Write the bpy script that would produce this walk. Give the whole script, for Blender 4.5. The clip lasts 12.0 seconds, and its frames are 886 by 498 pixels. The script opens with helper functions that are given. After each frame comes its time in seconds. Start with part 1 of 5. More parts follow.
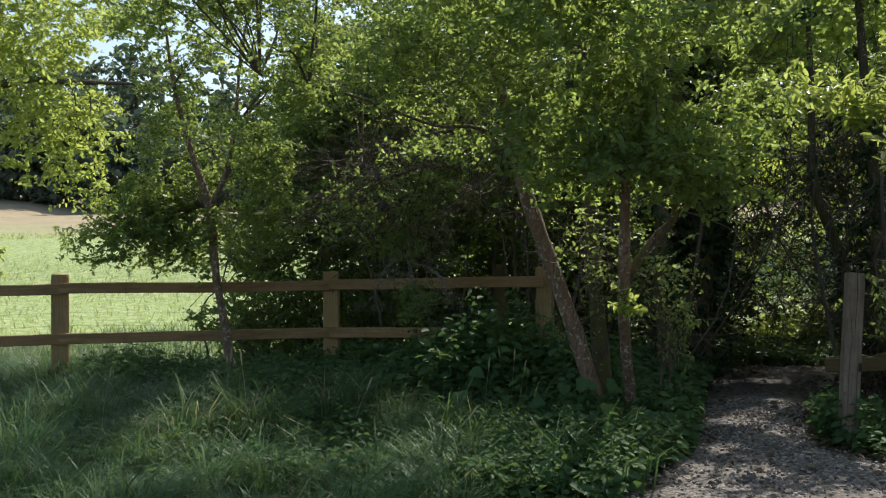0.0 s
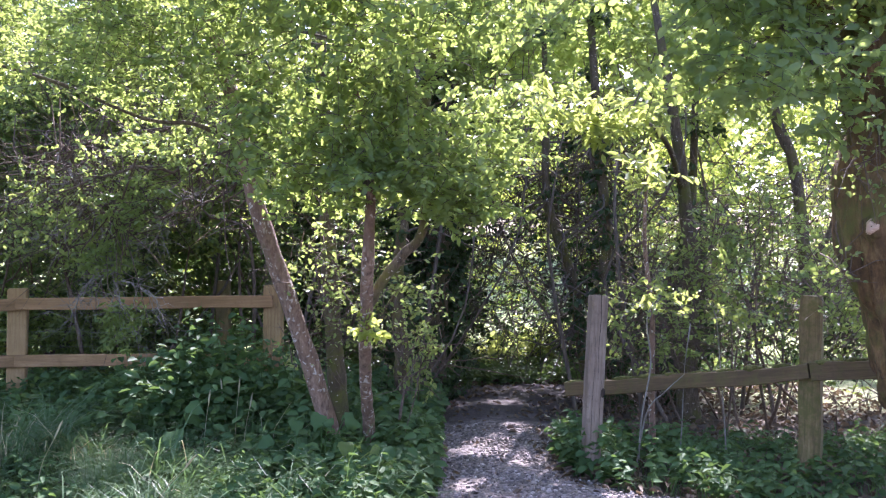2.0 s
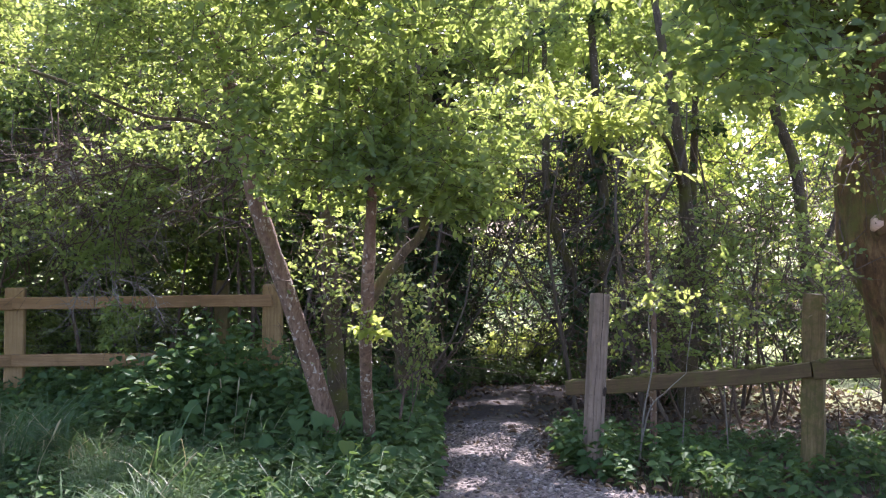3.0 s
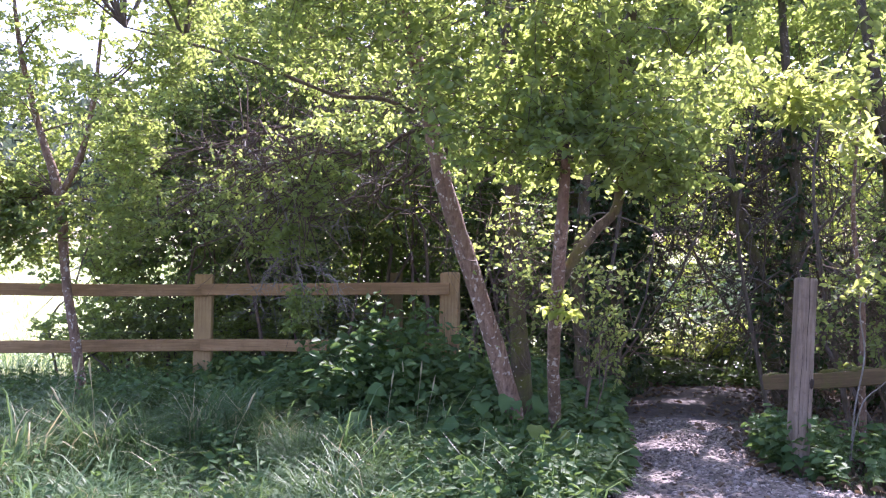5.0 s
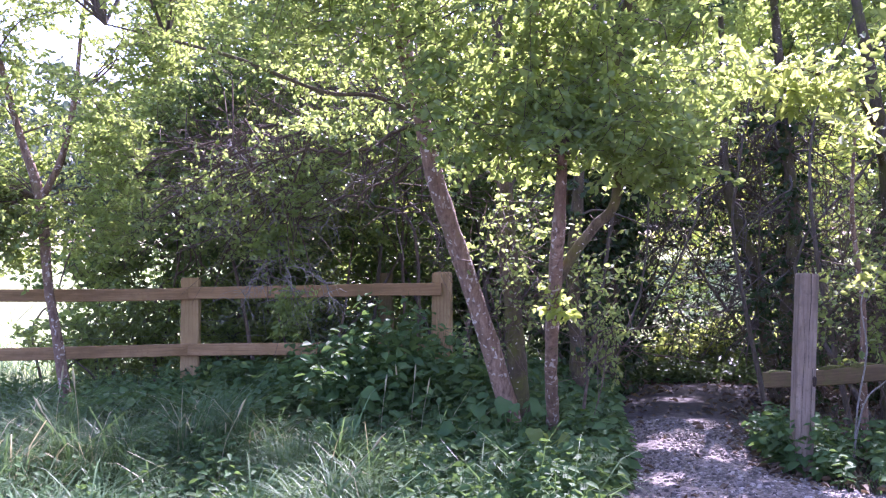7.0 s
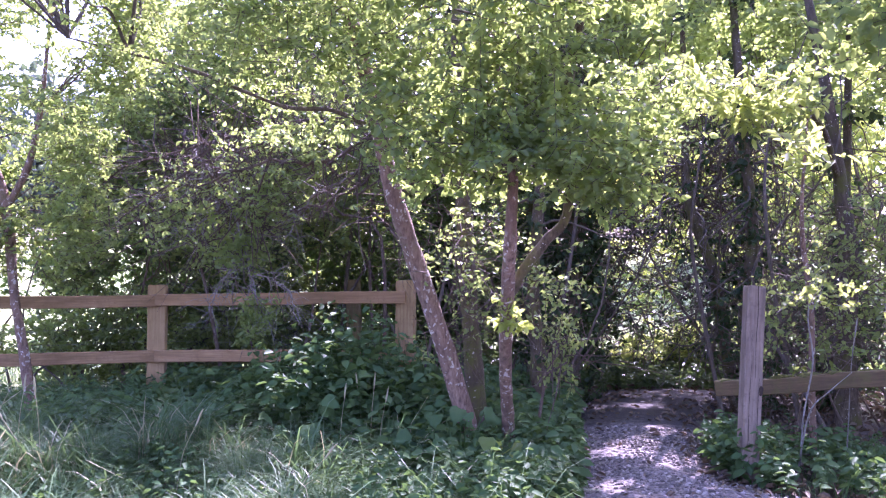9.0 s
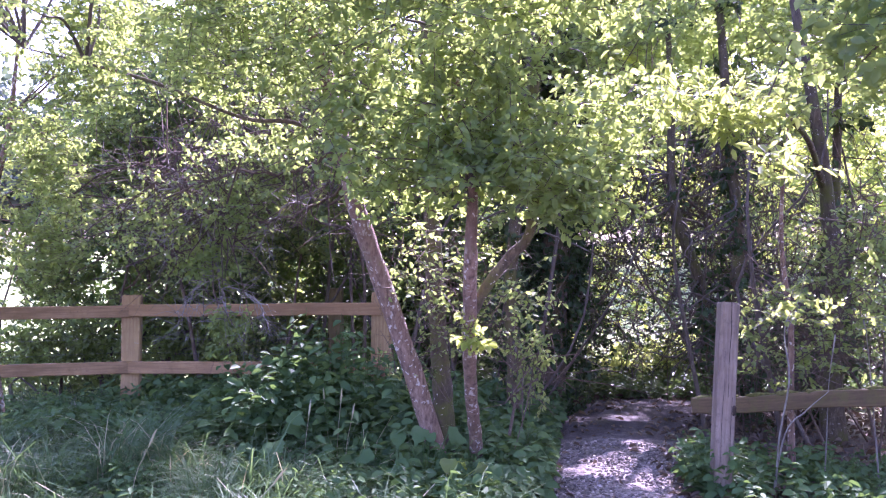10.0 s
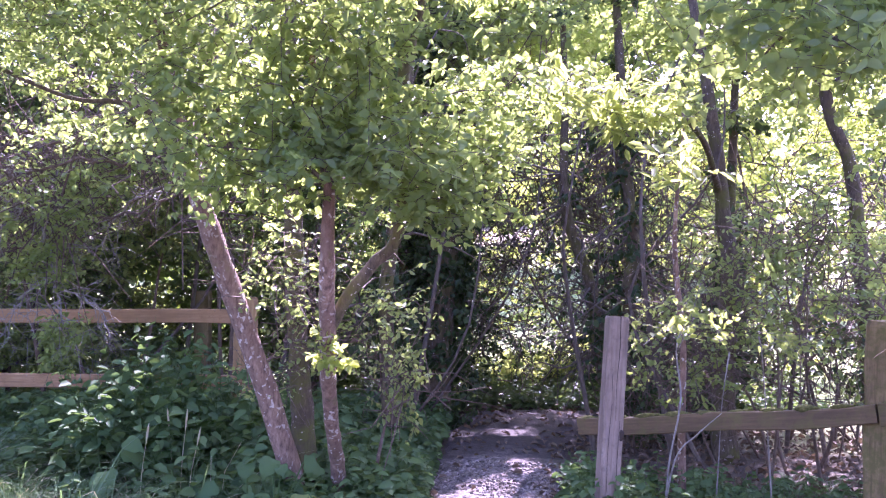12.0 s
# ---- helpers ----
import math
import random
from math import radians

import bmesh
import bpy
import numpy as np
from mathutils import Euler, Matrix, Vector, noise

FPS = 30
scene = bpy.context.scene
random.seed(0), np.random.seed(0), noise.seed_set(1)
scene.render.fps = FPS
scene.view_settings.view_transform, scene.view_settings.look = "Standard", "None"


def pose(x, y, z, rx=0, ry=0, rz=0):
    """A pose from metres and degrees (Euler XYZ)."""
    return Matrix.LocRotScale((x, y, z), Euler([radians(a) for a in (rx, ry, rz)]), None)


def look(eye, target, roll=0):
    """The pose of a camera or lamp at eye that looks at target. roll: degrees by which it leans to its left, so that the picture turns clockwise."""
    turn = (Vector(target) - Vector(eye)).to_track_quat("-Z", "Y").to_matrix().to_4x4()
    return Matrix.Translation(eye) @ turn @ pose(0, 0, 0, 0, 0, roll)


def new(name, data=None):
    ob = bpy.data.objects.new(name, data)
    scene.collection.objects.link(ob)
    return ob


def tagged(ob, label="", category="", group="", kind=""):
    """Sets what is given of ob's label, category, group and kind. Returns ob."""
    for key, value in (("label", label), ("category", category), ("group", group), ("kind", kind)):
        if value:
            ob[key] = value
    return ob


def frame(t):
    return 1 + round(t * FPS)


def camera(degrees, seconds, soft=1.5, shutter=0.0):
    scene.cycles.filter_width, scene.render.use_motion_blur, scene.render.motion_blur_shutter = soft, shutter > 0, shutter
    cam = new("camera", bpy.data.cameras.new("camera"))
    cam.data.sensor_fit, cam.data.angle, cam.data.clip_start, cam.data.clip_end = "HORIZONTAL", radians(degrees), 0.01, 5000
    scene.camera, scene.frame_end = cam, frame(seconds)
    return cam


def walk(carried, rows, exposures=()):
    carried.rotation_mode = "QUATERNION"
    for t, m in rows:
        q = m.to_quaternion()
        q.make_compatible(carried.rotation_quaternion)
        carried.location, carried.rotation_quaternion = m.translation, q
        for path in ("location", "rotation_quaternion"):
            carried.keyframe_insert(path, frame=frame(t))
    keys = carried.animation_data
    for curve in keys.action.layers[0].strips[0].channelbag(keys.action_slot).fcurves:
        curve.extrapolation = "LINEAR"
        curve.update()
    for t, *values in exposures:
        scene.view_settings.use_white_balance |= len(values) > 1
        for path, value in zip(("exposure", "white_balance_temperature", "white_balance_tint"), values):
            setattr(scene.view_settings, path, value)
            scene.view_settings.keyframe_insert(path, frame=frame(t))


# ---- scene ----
cam = camera(51.0, 12.0, 1.2)
PATH = [
    (0, (1.022, -0.58, 1.28), (0.493, 1.349, 1.298), -0.3),
    (0.5, (1.115, -0.483, 1.263), (0.901, 1.505, 1.292), 0.5),
    (1, (1.091, -0.261, 1.313), (1.021, 1.737, 1.349), 0.4),
    (1.5, (0.913, -0.005, 1.321), (0.906, 1.994, 1.36), 0.3),
    (2, (0.855, 0.124, 1.324), (0.911, 2.123, 1.368), 0.3),
    (2.5, (0.842, 0.153, 1.314), (0.907, 2.151, 1.362), 0.3),
    (4.3, (0.719, 0.255, 1.117), (0.685, 2.253, 1.183), 0.2),
    (4.5, (0.635, 0.317, 1.081), (0.562, 2.314, 1.16), 0.2),
    (5, (0.621, 0.331, 1.107), (0.355, 2.312, 1.179), 0.8),
    (5.5, (0.674, 0.33, 1.148), (0.281, 2.29, 1.213), 0.3),
    (6, (0.709, 0.314, 1.163), (0.293, 2.269, 1.227), -0.0),
    (6.5, (0.735, 0.369, 1.161), (0.431, 2.345, 1.226), -0.2),
    (7, (0.563, 0.464, 1.119), (0.326, 2.448, 1.188), 0.0),
    (7.2, (0.587, 0.38, 1.126), (0.361, 2.365, 1.198), -0.1),
    (9, (0.716, 0.362, 1.183), (0.519, 2.351, 1.253), 0.2),
    (9.5, (0.879, 0.341, 1.265), (0.667, 2.328, 1.334), 0.4),
    (10, (0.963, 0.52, 1.281), (0.745, 2.507, 1.349), 0.3),
    (10.5, (1.178, 0.585, 1.332), (0.94, 2.569, 1.398), 0.3),
    (11, (1.198, 0.721, 1.341), (1.042, 2.714, 1.403), 0.0),
    (11.5, (1.202, 0.812, 1.339), (1.125, 2.809, 1.408), 0.2),
    (12, (1.123, 1.136, 1.347), (1.111, 3.135, 1.411), 1.0),
]
EXPOSURE = [(0.0, 0.24, 6350, 8), (0.5, 0.98, 6350, 13), (1.0, 1.06, 6450, 17), (1.5, 1.7, 6100, 26), (2.0, 2.14, 5600, 38), (2.5, 1.77, 5950, 33), (4.5, 2.03, 5800, 43), (6.0, 2.18, 5550, 49), (9.0, 2.4, 5300, 66), (12.0, 2.66, 5400, 68)]
walk(cam, [(t, look(eye, target, roll)) for t, eye, target, roll in PATH], EXPOSURE)

# ---- daylight: high sun ahead of the walker, clear sky ----
SUN_EL, SUN_AZ = radians(50), radians(13)          # azimuth clockwise from +y
SUN_DIR = Vector((math.sin(SUN_AZ) * math.cos(SUN_EL), math.cos(SUN_AZ) * math.cos(SUN_EL), math.sin(SUN_EL)))
world = bpy.data.worlds.new("sky")
scene.world = world
world.use_nodes = True
sky = world.node_tree.nodes.new("ShaderNodeTexSky")
sky.sky_type, sky.sun_disc = "NISHITA", False
sky.sun_elevation, sky.sun_rotation = SUN_EL, SUN_AZ
sky.air_density, sky.dust_density = 1.2, 2.0
world.node_tree.links.new(sky.outputs["Color"], world.node_tree.nodes["Background"].inputs["Color"])
world.node_tree.nodes["Background"].inputs["Strength"].default_value = 0.15
sun_data = bpy.data.lights.new("sun", "SUN")
sun_data.energy, sun_data.angle, sun_data.color = 4.8, radians(0.53), (1.0, 0.95, 0.86)
sun = new("sun", sun_data)
sun.matrix_world = look((0, 0, 30), Vector((0, 0, 30)) - SUN_DIR)

RNG = np.random.default_rng(7)


# ---- mesh helpers ----
def quads_mesh(name, verts, quads):
    """A mesh of quads from arrays."""
    verts, quads = np.asarray(verts, np.float32), np.asarray(quads, np.int32)
    me = bpy.data.meshes.new(name)
    me.vertices.add(len(verts))
    me.vertices.foreach_set("co", verts.ravel())
    me.loops.add(quads.size)
    me.loops.foreach_set("vertex_index", quads.ravel())
    me.polygons.add(len(quads))
    me.polygons.foreach_set("loop_start", np.arange(0, quads.size, 4, dtype=np.int32))
    me.polygons.foreach_set("use_smooth", np.ones(len(quads), bool))
    me.update(calc_edges=True)
    return me


def thing(name, label, category, at=(0, 0, 0), group="", kind=""):
    ob = new(name)
    ob.location = at
    ob.empty_display_size = 0.1
    return tagged(ob, label, category, group, kind)


def mesh_part(name, me, material, parent=None, label=""):
    """A mesh given in world places, hung under parent (whose turn is none)."""
    ob = new(name, me)
    me.materials.append(material)
    if parent is not None:
        ob.parent = parent
        at, up = Vector(parent.location), parent.parent
        while up is not None:
            at += up.location
            up = up.parent
        me.transform(Matrix.Translation(-at))
    if label:
        tagged(ob, label)
    return ob


def bm_mesh(bm, smooth=False):
    me = bpy.data.meshes.new("m")
    for f in bm.faces:
        f.smooth = smooth
    bm.to_mesh(me)
    bm.free()
    return me


class Shape:
    """Gathers quads (triangles as quads with a doubled side are avoided) for one mesh."""

    def __init__(self):
        self.v, self.q, self.n = [], [], 0

    def add(self, verts, quads):
        self.v.append(np.asarray(verts, float))
        self.q.append(np.asarray(quads, int) + self.n)
        self.n += len(verts)

    def mesh(self, name="m"):
        return quads_mesh(name, np.concatenate(self.v), np.concatenate(self.q))


def smooth_line(points, steps):
    """Catmull-Rom through points (rows of x, y, z, radius)."""
    p = np.array(points, float)
    p = np.vstack([2 * p[0] - p[1], p, 2 * p[-1] - p[-2]])
    out = []
    for i in range(1, len(p) - 2):
        for s in range(steps):
            t = s / steps
            out.append(0.5 * (2 * p[i] + (p[i + 1] - p[i - 1]) * t + (2 * p[i - 1] - 5 * p[i] + 4 * p[i + 1] - p[i + 2]) * t * t
                              + (3 * p[i] - p[i - 1] - 3 * p[i + 1] + p[i + 2]) * t ** 3))
    out.append(p[-2])
    return np.array(out)


def tube(shape, line, sides=8, rough=0.0, lobes=0.0, seed=0.0, furrow=0.0):
    """A tapered tube along rows of x, y, z, radius, with an uneven skin."""
    pts, rad = line[:, :3], np.maximum(line[:, 3], 0.0008)
    tan = np.gradient(pts, axis=0)
    tan /= np.linalg.norm(tan, axis=1)[:, None] + 1e-9
    ref = np.array([0.31, 0.95, 0.05]) if abs(tan[0, 2]) > 0.5 else np.array([0.05, 0.1, 1.0])
    a = np.cross(tan, ref)
    a /= np.linalg.norm(a, axis=1)[:, None] + 1e-9
    b = np.cross(tan, a)
    ang = np.arange(sides) / sides * 2 * np.pi
    r = rad[:, None] * np.ones(sides)
    if rough or lobes:
        for i in range(len(pts)):
            for k in range(sides):
                q = pts[i] + a[i] * np.cos(ang[k]) * rad[i] + b[i] * np.sin(ang[k]) * rad[i]
                r[i, k] *= 1 + rough * noise.noise(Vector(q * (0.55 / rad[i])) + Vector((seed, 0, 0))) + lobes * math.sin(3 * ang[k] + seed)
                if furrow:
                    r[i, k] += furrow * noise.noise(Vector((q[0] * 17, q[1] * 17, q[2] * 2.6)))
    v = pts[:, None] + a[:, None] * (np.cos(ang)[None, :, None] * r[..., None]) + b[:, None] * (np.sin(ang)[None, :, None] * r[..., None])
    n = len(pts)
    i, k = np.meshgrid(np.arange(n - 1), np.arange(sides), indexing="ij")
    k2 = (k + 1) % sides
    q = np.stack([i * sides + k, i * sides + k2, (i + 1) * sides + k2, (i + 1) * sides + k], -1).reshape(-1, 4)
    shape.add(v.reshape(-1, 3), q)


def unit(v):
    return v / (np.linalg.norm(v, axis=-1, keepdims=True) + 1e-9)


# holes in the leaf roof through which the sun reaches the ground and single sprays: place, radius
SUN_GAPS = [((1.69, 9.2, 0.0), 0.04), ((1.26, 9.15, 0.0), -0.04), ((1.73, 7.71, 0.0), 0.04), ((1.41, 7.0, 0.0), 0.08), ((1.57, 6.5, 0.0), 0.03), ((1.2, 5.7, 0.0), -0.04),
            ((-2.0, 4.58, 0.3), 0.2), ((-3.2, 4.4, 0.3), 0.16), ((-4.0, 4.4, 0.3), 0.14), ((-3.6, 5.1, 0.3), 0.1), ((-4.7, 5.0, 0.3), 0.2), ((-0.97, 6.1, 0.3), 0.16), ((-0.2, 5.5, 0.3), 0.06), ((-1.75, 3.9, 0.25), 0.12), ((-1.84, 3.1, 0.25), 0.05),
            ((0.58, 5.55, 0.95), 0.06), ((1.75, 6.8, 2.55), 0.26), ((2.3, 6.8, 2.55), 0.2), ((2.45, 6.0, 1.95), 0.14), ((2.38, 6.3, 1.14), 0.06), ((2.74, 6.3, 1.15), 0.03), ((1.9, 11.5, 0.35), 0.12), ((2.5, 11.6, 0.4), 0.1),
            ((3.4, 7.6, 0.1), -0.05), ((3.9, 8.4, 0.1), -0.05), ((2.9, 7.3, 0.1), -0.06), ((0.58, 5.2, 1.6), 0.1), ((0.2, 4.9, 1.9), 0.02), ((0.95, 5.0, 1.9), 0.02), ((0.4, 4.9, 2.3), 0.0)]


def open_gaps(c, own=0.35, margin=0.2):
    """Which of the places stay, with the holes left free."""
    keep = np.ones(len(c), bool)
    s = np.array(SUN_DIR)
    for place, r in SUN_GAPS:
        off = c - np.array(place)
        along = off @ s
        away = np.linalg.norm(off - along[:, None] * s, axis=1)
        keep &= ~((along > own) & (away < r + margin))
    return keep


def leaf_quads(base, way, norm, length, width, fold=0.18, curl=0.12):
    """Pointed, folded leaves: two quads each."""
    n = len(base)
    side = unit(np.cross(way, norm))
    norm = unit(np.cross(side, way))
    l, w = length[:, None], width[:, None]
    v = np.empty((n, 6, 3))
    v[:, 0] = base
    v[:, 1] = base + way * l * 0.30 + side * w * 0.46 + norm * w * fold
    v[:, 2] = base + way * l * 0.70 + side * w * 0.38 + norm * (w * fold - l * curl * 0.4)
    v[:, 3] = base + way * l - norm * l * curl
    v[:, 4] = base + way * l * 0.70 - side * w * 0.38 + norm * (w * fold - l * curl * 0.4)
    v[:, 5] = base + way * l * 0.30 - side * w * 0.46 + norm * w * fold
    i = np.arange(n)[:, None] * 6
    q = np.stack([i + [0, 3, 2, 1], i + [0, 5, 4, 3]], 1).reshape(-1, 4)
    return v.reshape(-1, 3), q


def in_blobs(blobs, count, gap=0.0, scale=0.8, seed=0.0):
    """Places spread through ellipsoids (x, y, z, rx, ry, rz), clumped by a noise."""
    vol = np.array([b[3] * b[4] * b[5] for b in blobs])
    pick = RNG.choice(len(blobs), count, p=vol / vol.sum())
    d = unit(RNG.normal(size=(count, 3))) * (RNG.random((count, 1)) ** 0.42)
    b = np.array(blobs, float)[pick]
    c = b[:, :3] + d * b[:, 3:]
    if gap:
        n = np.array([noise.noise(Vector(p / scale) + Vector((seed, 3.1, 0))) for p in c])
        c = c[n > gap - 0.5]
    return c


def sprays(shape, twigs, c, per=13, twig=0.3, size=0.055, droop=0.15, up=0.55, aspect=0.62, gaps=True, face=0.12):
    """Leafy twigs at the places c."""
    c = c[open_gaps(c)] if gaps else c
    n = len(c)
    a = RNG.normal(size=(n, 3))
    a[:, 2] = a[:, 2] * 0.45 - droop
    a = unit(a)
    ln = twig * (0.6 + 0.8 * RNG.random(n))
    side = unit(np.cross(a, np.array([0, 0, 1.0]) + 0.4 * RNG.normal(size=(n, 3))))
    k = np.arange(per)
    s = (k + 0.6) / per
    base = c[:, None] + a[:, None] * (ln[:, None, None] * (s - 0.5)[None, :, None])
    sg = np.where(k % 2, 1.0, -1.0)
    way = unit(a[:, None] * 0.55 + side[:, None] * sg[None, :, None] * 0.8 + 0.42 * RNG.normal(size=(n, per, 3)) + np.array([0, 0, -droop]))
    nrm = unit(np.array([0, -face, up]) + 0.55 * RNG.normal(size=(n, per, 3)))
    length = size * (0.55 + 0.75 * RNG.random(n * per))
    v, q = leaf_quads(base.reshape(-1, 3), way.reshape(-1, 3), nrm.reshape(-1, 3), length, length * aspect)
    shape.add(v, q)
    if twigs is not None:
        side2 = unit(np.cross(a, side))
        r = 0.0022
        e0, e1 = c - a * ln[:, None] * 0.55, c + a * ln[:, None] * 0.5
        tri = [(1, 0), (-0.5, 0.87), (-0.5, -0.87)]
        v = np.stack([e + (side * x + side2 * y) * rr for e, rr in ((e0, r), (e1, r * 0.5)) for x, y in tri], 1)
        i = np.arange(n)[:, None] * 6
        q = np.stack([i + [0, 1, 4, 3], i + [1, 2, 5, 4], i + [2, 0, 3, 5]], 1).reshape(-1, 4)
        twigs.add(v.reshape(-1, 3), q)


def limbs_to(shape, start, ends, r0=0.03, r1=0.005, sag=0.15, sides=6):
    """Bent limbs from a point of the trunk out into the crown."""
    for e in ends:
        s, e = np.array(start, float), np.array(e, float)
        ln = np.linalg.norm(e - s)
        m1 = s + (e - s) * 0.35 + RNG.normal(size=3) * 0.08 * ln + np.array([0, 0, sag * ln])
        m2 = s + (e - s) * 0.7 + RNG.normal(size=3) * 0.07 * ln + np.array([0, 0, sag * ln * 0.7])
        tube(shape, smooth_line([(*s, r0), (*m1, r0 * 0.7), (*m2, r0 * 0.4), (*e, r1)], 4), sides)


def twig_mass(shape, c, length=0.5, r=0.004, bend=0.3, bias=(0, 0, 0)):
    """Many thin bare twigs, each of two bent pieces with three sides."""
    n = len(c)
    a = unit(RNG.normal(size=(n, 3)) + np.array(bias))
    b = unit(a + bend * 2 * RNG.normal(size=(n, 3)))
    ln = length * (0.4 + 0.9 * RNG.random((n, 1)))
    s1 = unit(np.cross(a, RNG.normal(size=(n, 3))))
    s2 = unit(np.cross(a, s1))
    rings = [(c, 1.0), (c + a * ln * 0.5, 0.7), (c + a * ln * 0.5 + b * ln * 0.5, 0.3)]
    tri = [(1, 0), (-0.5, 0.87), (-0.5, -0.87)]
    rr = r * (0.5 + RNG.random((n, 1)))
    v = np.stack([p + (s1 * x + s2 * y) * rr * f for p, f in rings for x, y in tri], 1)
    i = np.arange(n)[:, None] * 9
    q = np.stack([i + [o, o + 1, o + 4, o + 3] for o in (0, 1, 3, 4)] + [i + [o + 2, o, o + 3, o + 5] for o in (0, 3)], 1).reshape(-1, 4)
    shape.add(v.reshape(-1, 3), q)


# ---- materials ----
class Nodes:
    def __init__(self, name):
        self.mat = bpy.data.materials.new(name)
        self.mat.use_nodes = True
        self.tree = self.mat.node_tree
        self.bsdf = self.tree.nodes["Principled BSDF"]
        self.out = self.tree.nodes["Material Output"]

    def node(self, kind, values=None, operation="", data_type="", blend_type=""):
        n = self.tree.nodes.new("ShaderNode" + kind)
        if operation:
            n.operation = operation
        if data_type:
            n.data_type, n.blend_type = data_type, blend_type
        for k, v in (values or {}).items():
            n.inputs[k].default_value = v
        return n

    def link(self, a, b):
        self.tree.links.new(a, b)

    def coords(self, scale=(1, 1, 1)):
        t = self.node("TexCoord")
        m = self.node("Mapping")
        m.inputs["Scale"].default_value = scale
        self.link(t.outputs["Object"], m.inputs["Vector"])
        return m.outputs["Vector"]

    def noise(self, scale, detail=4.0, rough=0.6, vec=None):
        n = self.node("TexNoise", {"Scale": scale, "Detail": detail, "Roughness": rough})
        if vec is not None:
            self.link(vec, n.inputs["Vector"])
        return n.outputs["Fac"]

    def ramp(self, fac, stops):
        n = self.node("ValToRGB")
        e = n.color_ramp.elements
        while len(e) < len(stops):
            e.new(0.5)
        for el, (p, c) in zip(e, stops):
            el.position, el.color = p, (*c, 1)
        self.link(fac, n.inputs["Fac"])
        return n.outputs["Color"]

    def mix(self, fac, a, b, blend="MIX"):
        n = self.node("Mix", data_type="RGBA", blend_type=blend)
        for s, v in ((n.inputs[0], fac), (n.inputs[6], a), (n.inputs[7], b)):
            if isinstance(v, (float, int)):
                s.default_value = v
            elif isinstance(v, tuple):
                s.default_value = (*v, 1)
            else:
                self.link(v, s)
        return n.outputs[2]

    def bump(self, height, strength=0.4, distance=0.01):
        n = self.node("Bump", {"Strength": strength, "Distance": distance})
        self.link(height, n.inputs["Height"])
        self.link(n.outputs["Normal"], self.bsdf.inputs["Normal"])


def leaf_material(name, dark, mid, light, glow, through_share=0.5, rough=0.42, patch=1.2, gloss=0.4):
    """Thin leaves that let the sun shine through; tone varies leaf by leaf and from bough to bough."""
    m = Nodes(name)
    geo = m.node("NewGeometry")
    tone = m.ramp(geo.outputs["Random Per Island"], [(0.0, dark), (0.45, mid), (1.0, light)])
    big = m.noise(patch, 2.0, 0.5, m.coords())
    tone = m.mix(m.ramp(big, [(0.35, (0.0,) * 3), (0.7, (0.45,) * 3)]), tone, light)
    m.link(tone, m.bsdf.inputs["Base Color"])
    m.bsdf.inputs["Roughness"].default_value = rough
    m.bsdf.inputs["Specular IOR Level"].default_value = gloss
    tr = m.node("BsdfTranslucent")
    m.link(m.mix(0.6, tone, glow), tr.inputs["Color"])
    mix = m.node("MixShader", {"Fac": through_share})
    m.link(m.bsdf.outputs[0], mix.inputs[1])
    m.link(tr.outputs[0], mix.inputs[2])
    m.link(mix.outputs[0], m.out.inputs["Surface"])
    return m.mat


def bark_material(name, dark, mid, pale, moss=0.0, lichen=0.0, ridges=5.0):
    m = Nodes(name)
    v = m.coords((1, 1, 0.3))
    grain = m.noise(ridges * 9, 7.0, 0.75, v)
    col = m.ramp(grain, [(0.34, dark), (0.5, mid), (0.68, pale)])
    blot = m.noise(7.0, 5.0, 0.7, m.coords())
    col = m.mix(m.ramp(blot, [(0.4, (0.0,) * 3), (0.62, (0.75,) * 3)]), col, m.mix(0.5, dark, mid))
    if moss:
        col = m.mix(m.ramp(m.noise(4.0, 5.0, 0.7, m.coords()), [(0.62 - 0.3 * moss, (0.0,) * 3), (0.78 - 0.3 * moss, (0.85,) * 3)]), col, (0.11, 0.115, 0.02))
    if lichen:
        spots = m.node("TexVoronoi", {"Scale": 23.0, "Randomness": 1.0})
        warp = m.node("TexNoise", {"Scale": 14.0, "Detail": 3.0})
        m.link(m.coords(), warp.inputs["Vector"])
        add = m.node("VectorMath", operation="MULTIPLY_ADD")
        m.link(warp.outputs["Color"], add.inputs[0])
        add.inputs[1].default_value = (0.2, 0.2, 0.2)
        m.link(m.coords((1, 1, 0.85)), add.inputs[2])
        m.link(add.outputs[0], spots.inputs["Vector"])
        mask = m.ramp(spots.outputs["Distance"], [(0.27 * lichen, (1.0,) * 3), (0.33 * lichen, (0.0,) * 3)])
        patchy = m.ramp(m.noise(3.0, 3.0, 0.6, m.coords()), [(0.34, (0.0,) * 3), (0.5, (0.95,) * 3)])
        col = m.mix(m.mix(1.0, mask, patchy, "MULTIPLY"), col, (0.53, 0.47, 0.40))
    m.link(col, m.bsdf.inputs["Base Color"])
    m.bsdf.inputs["Roughness"].default_value = 0.9
    m.bump(grain, 0.9, 0.05 / ridges)
    return m.mat


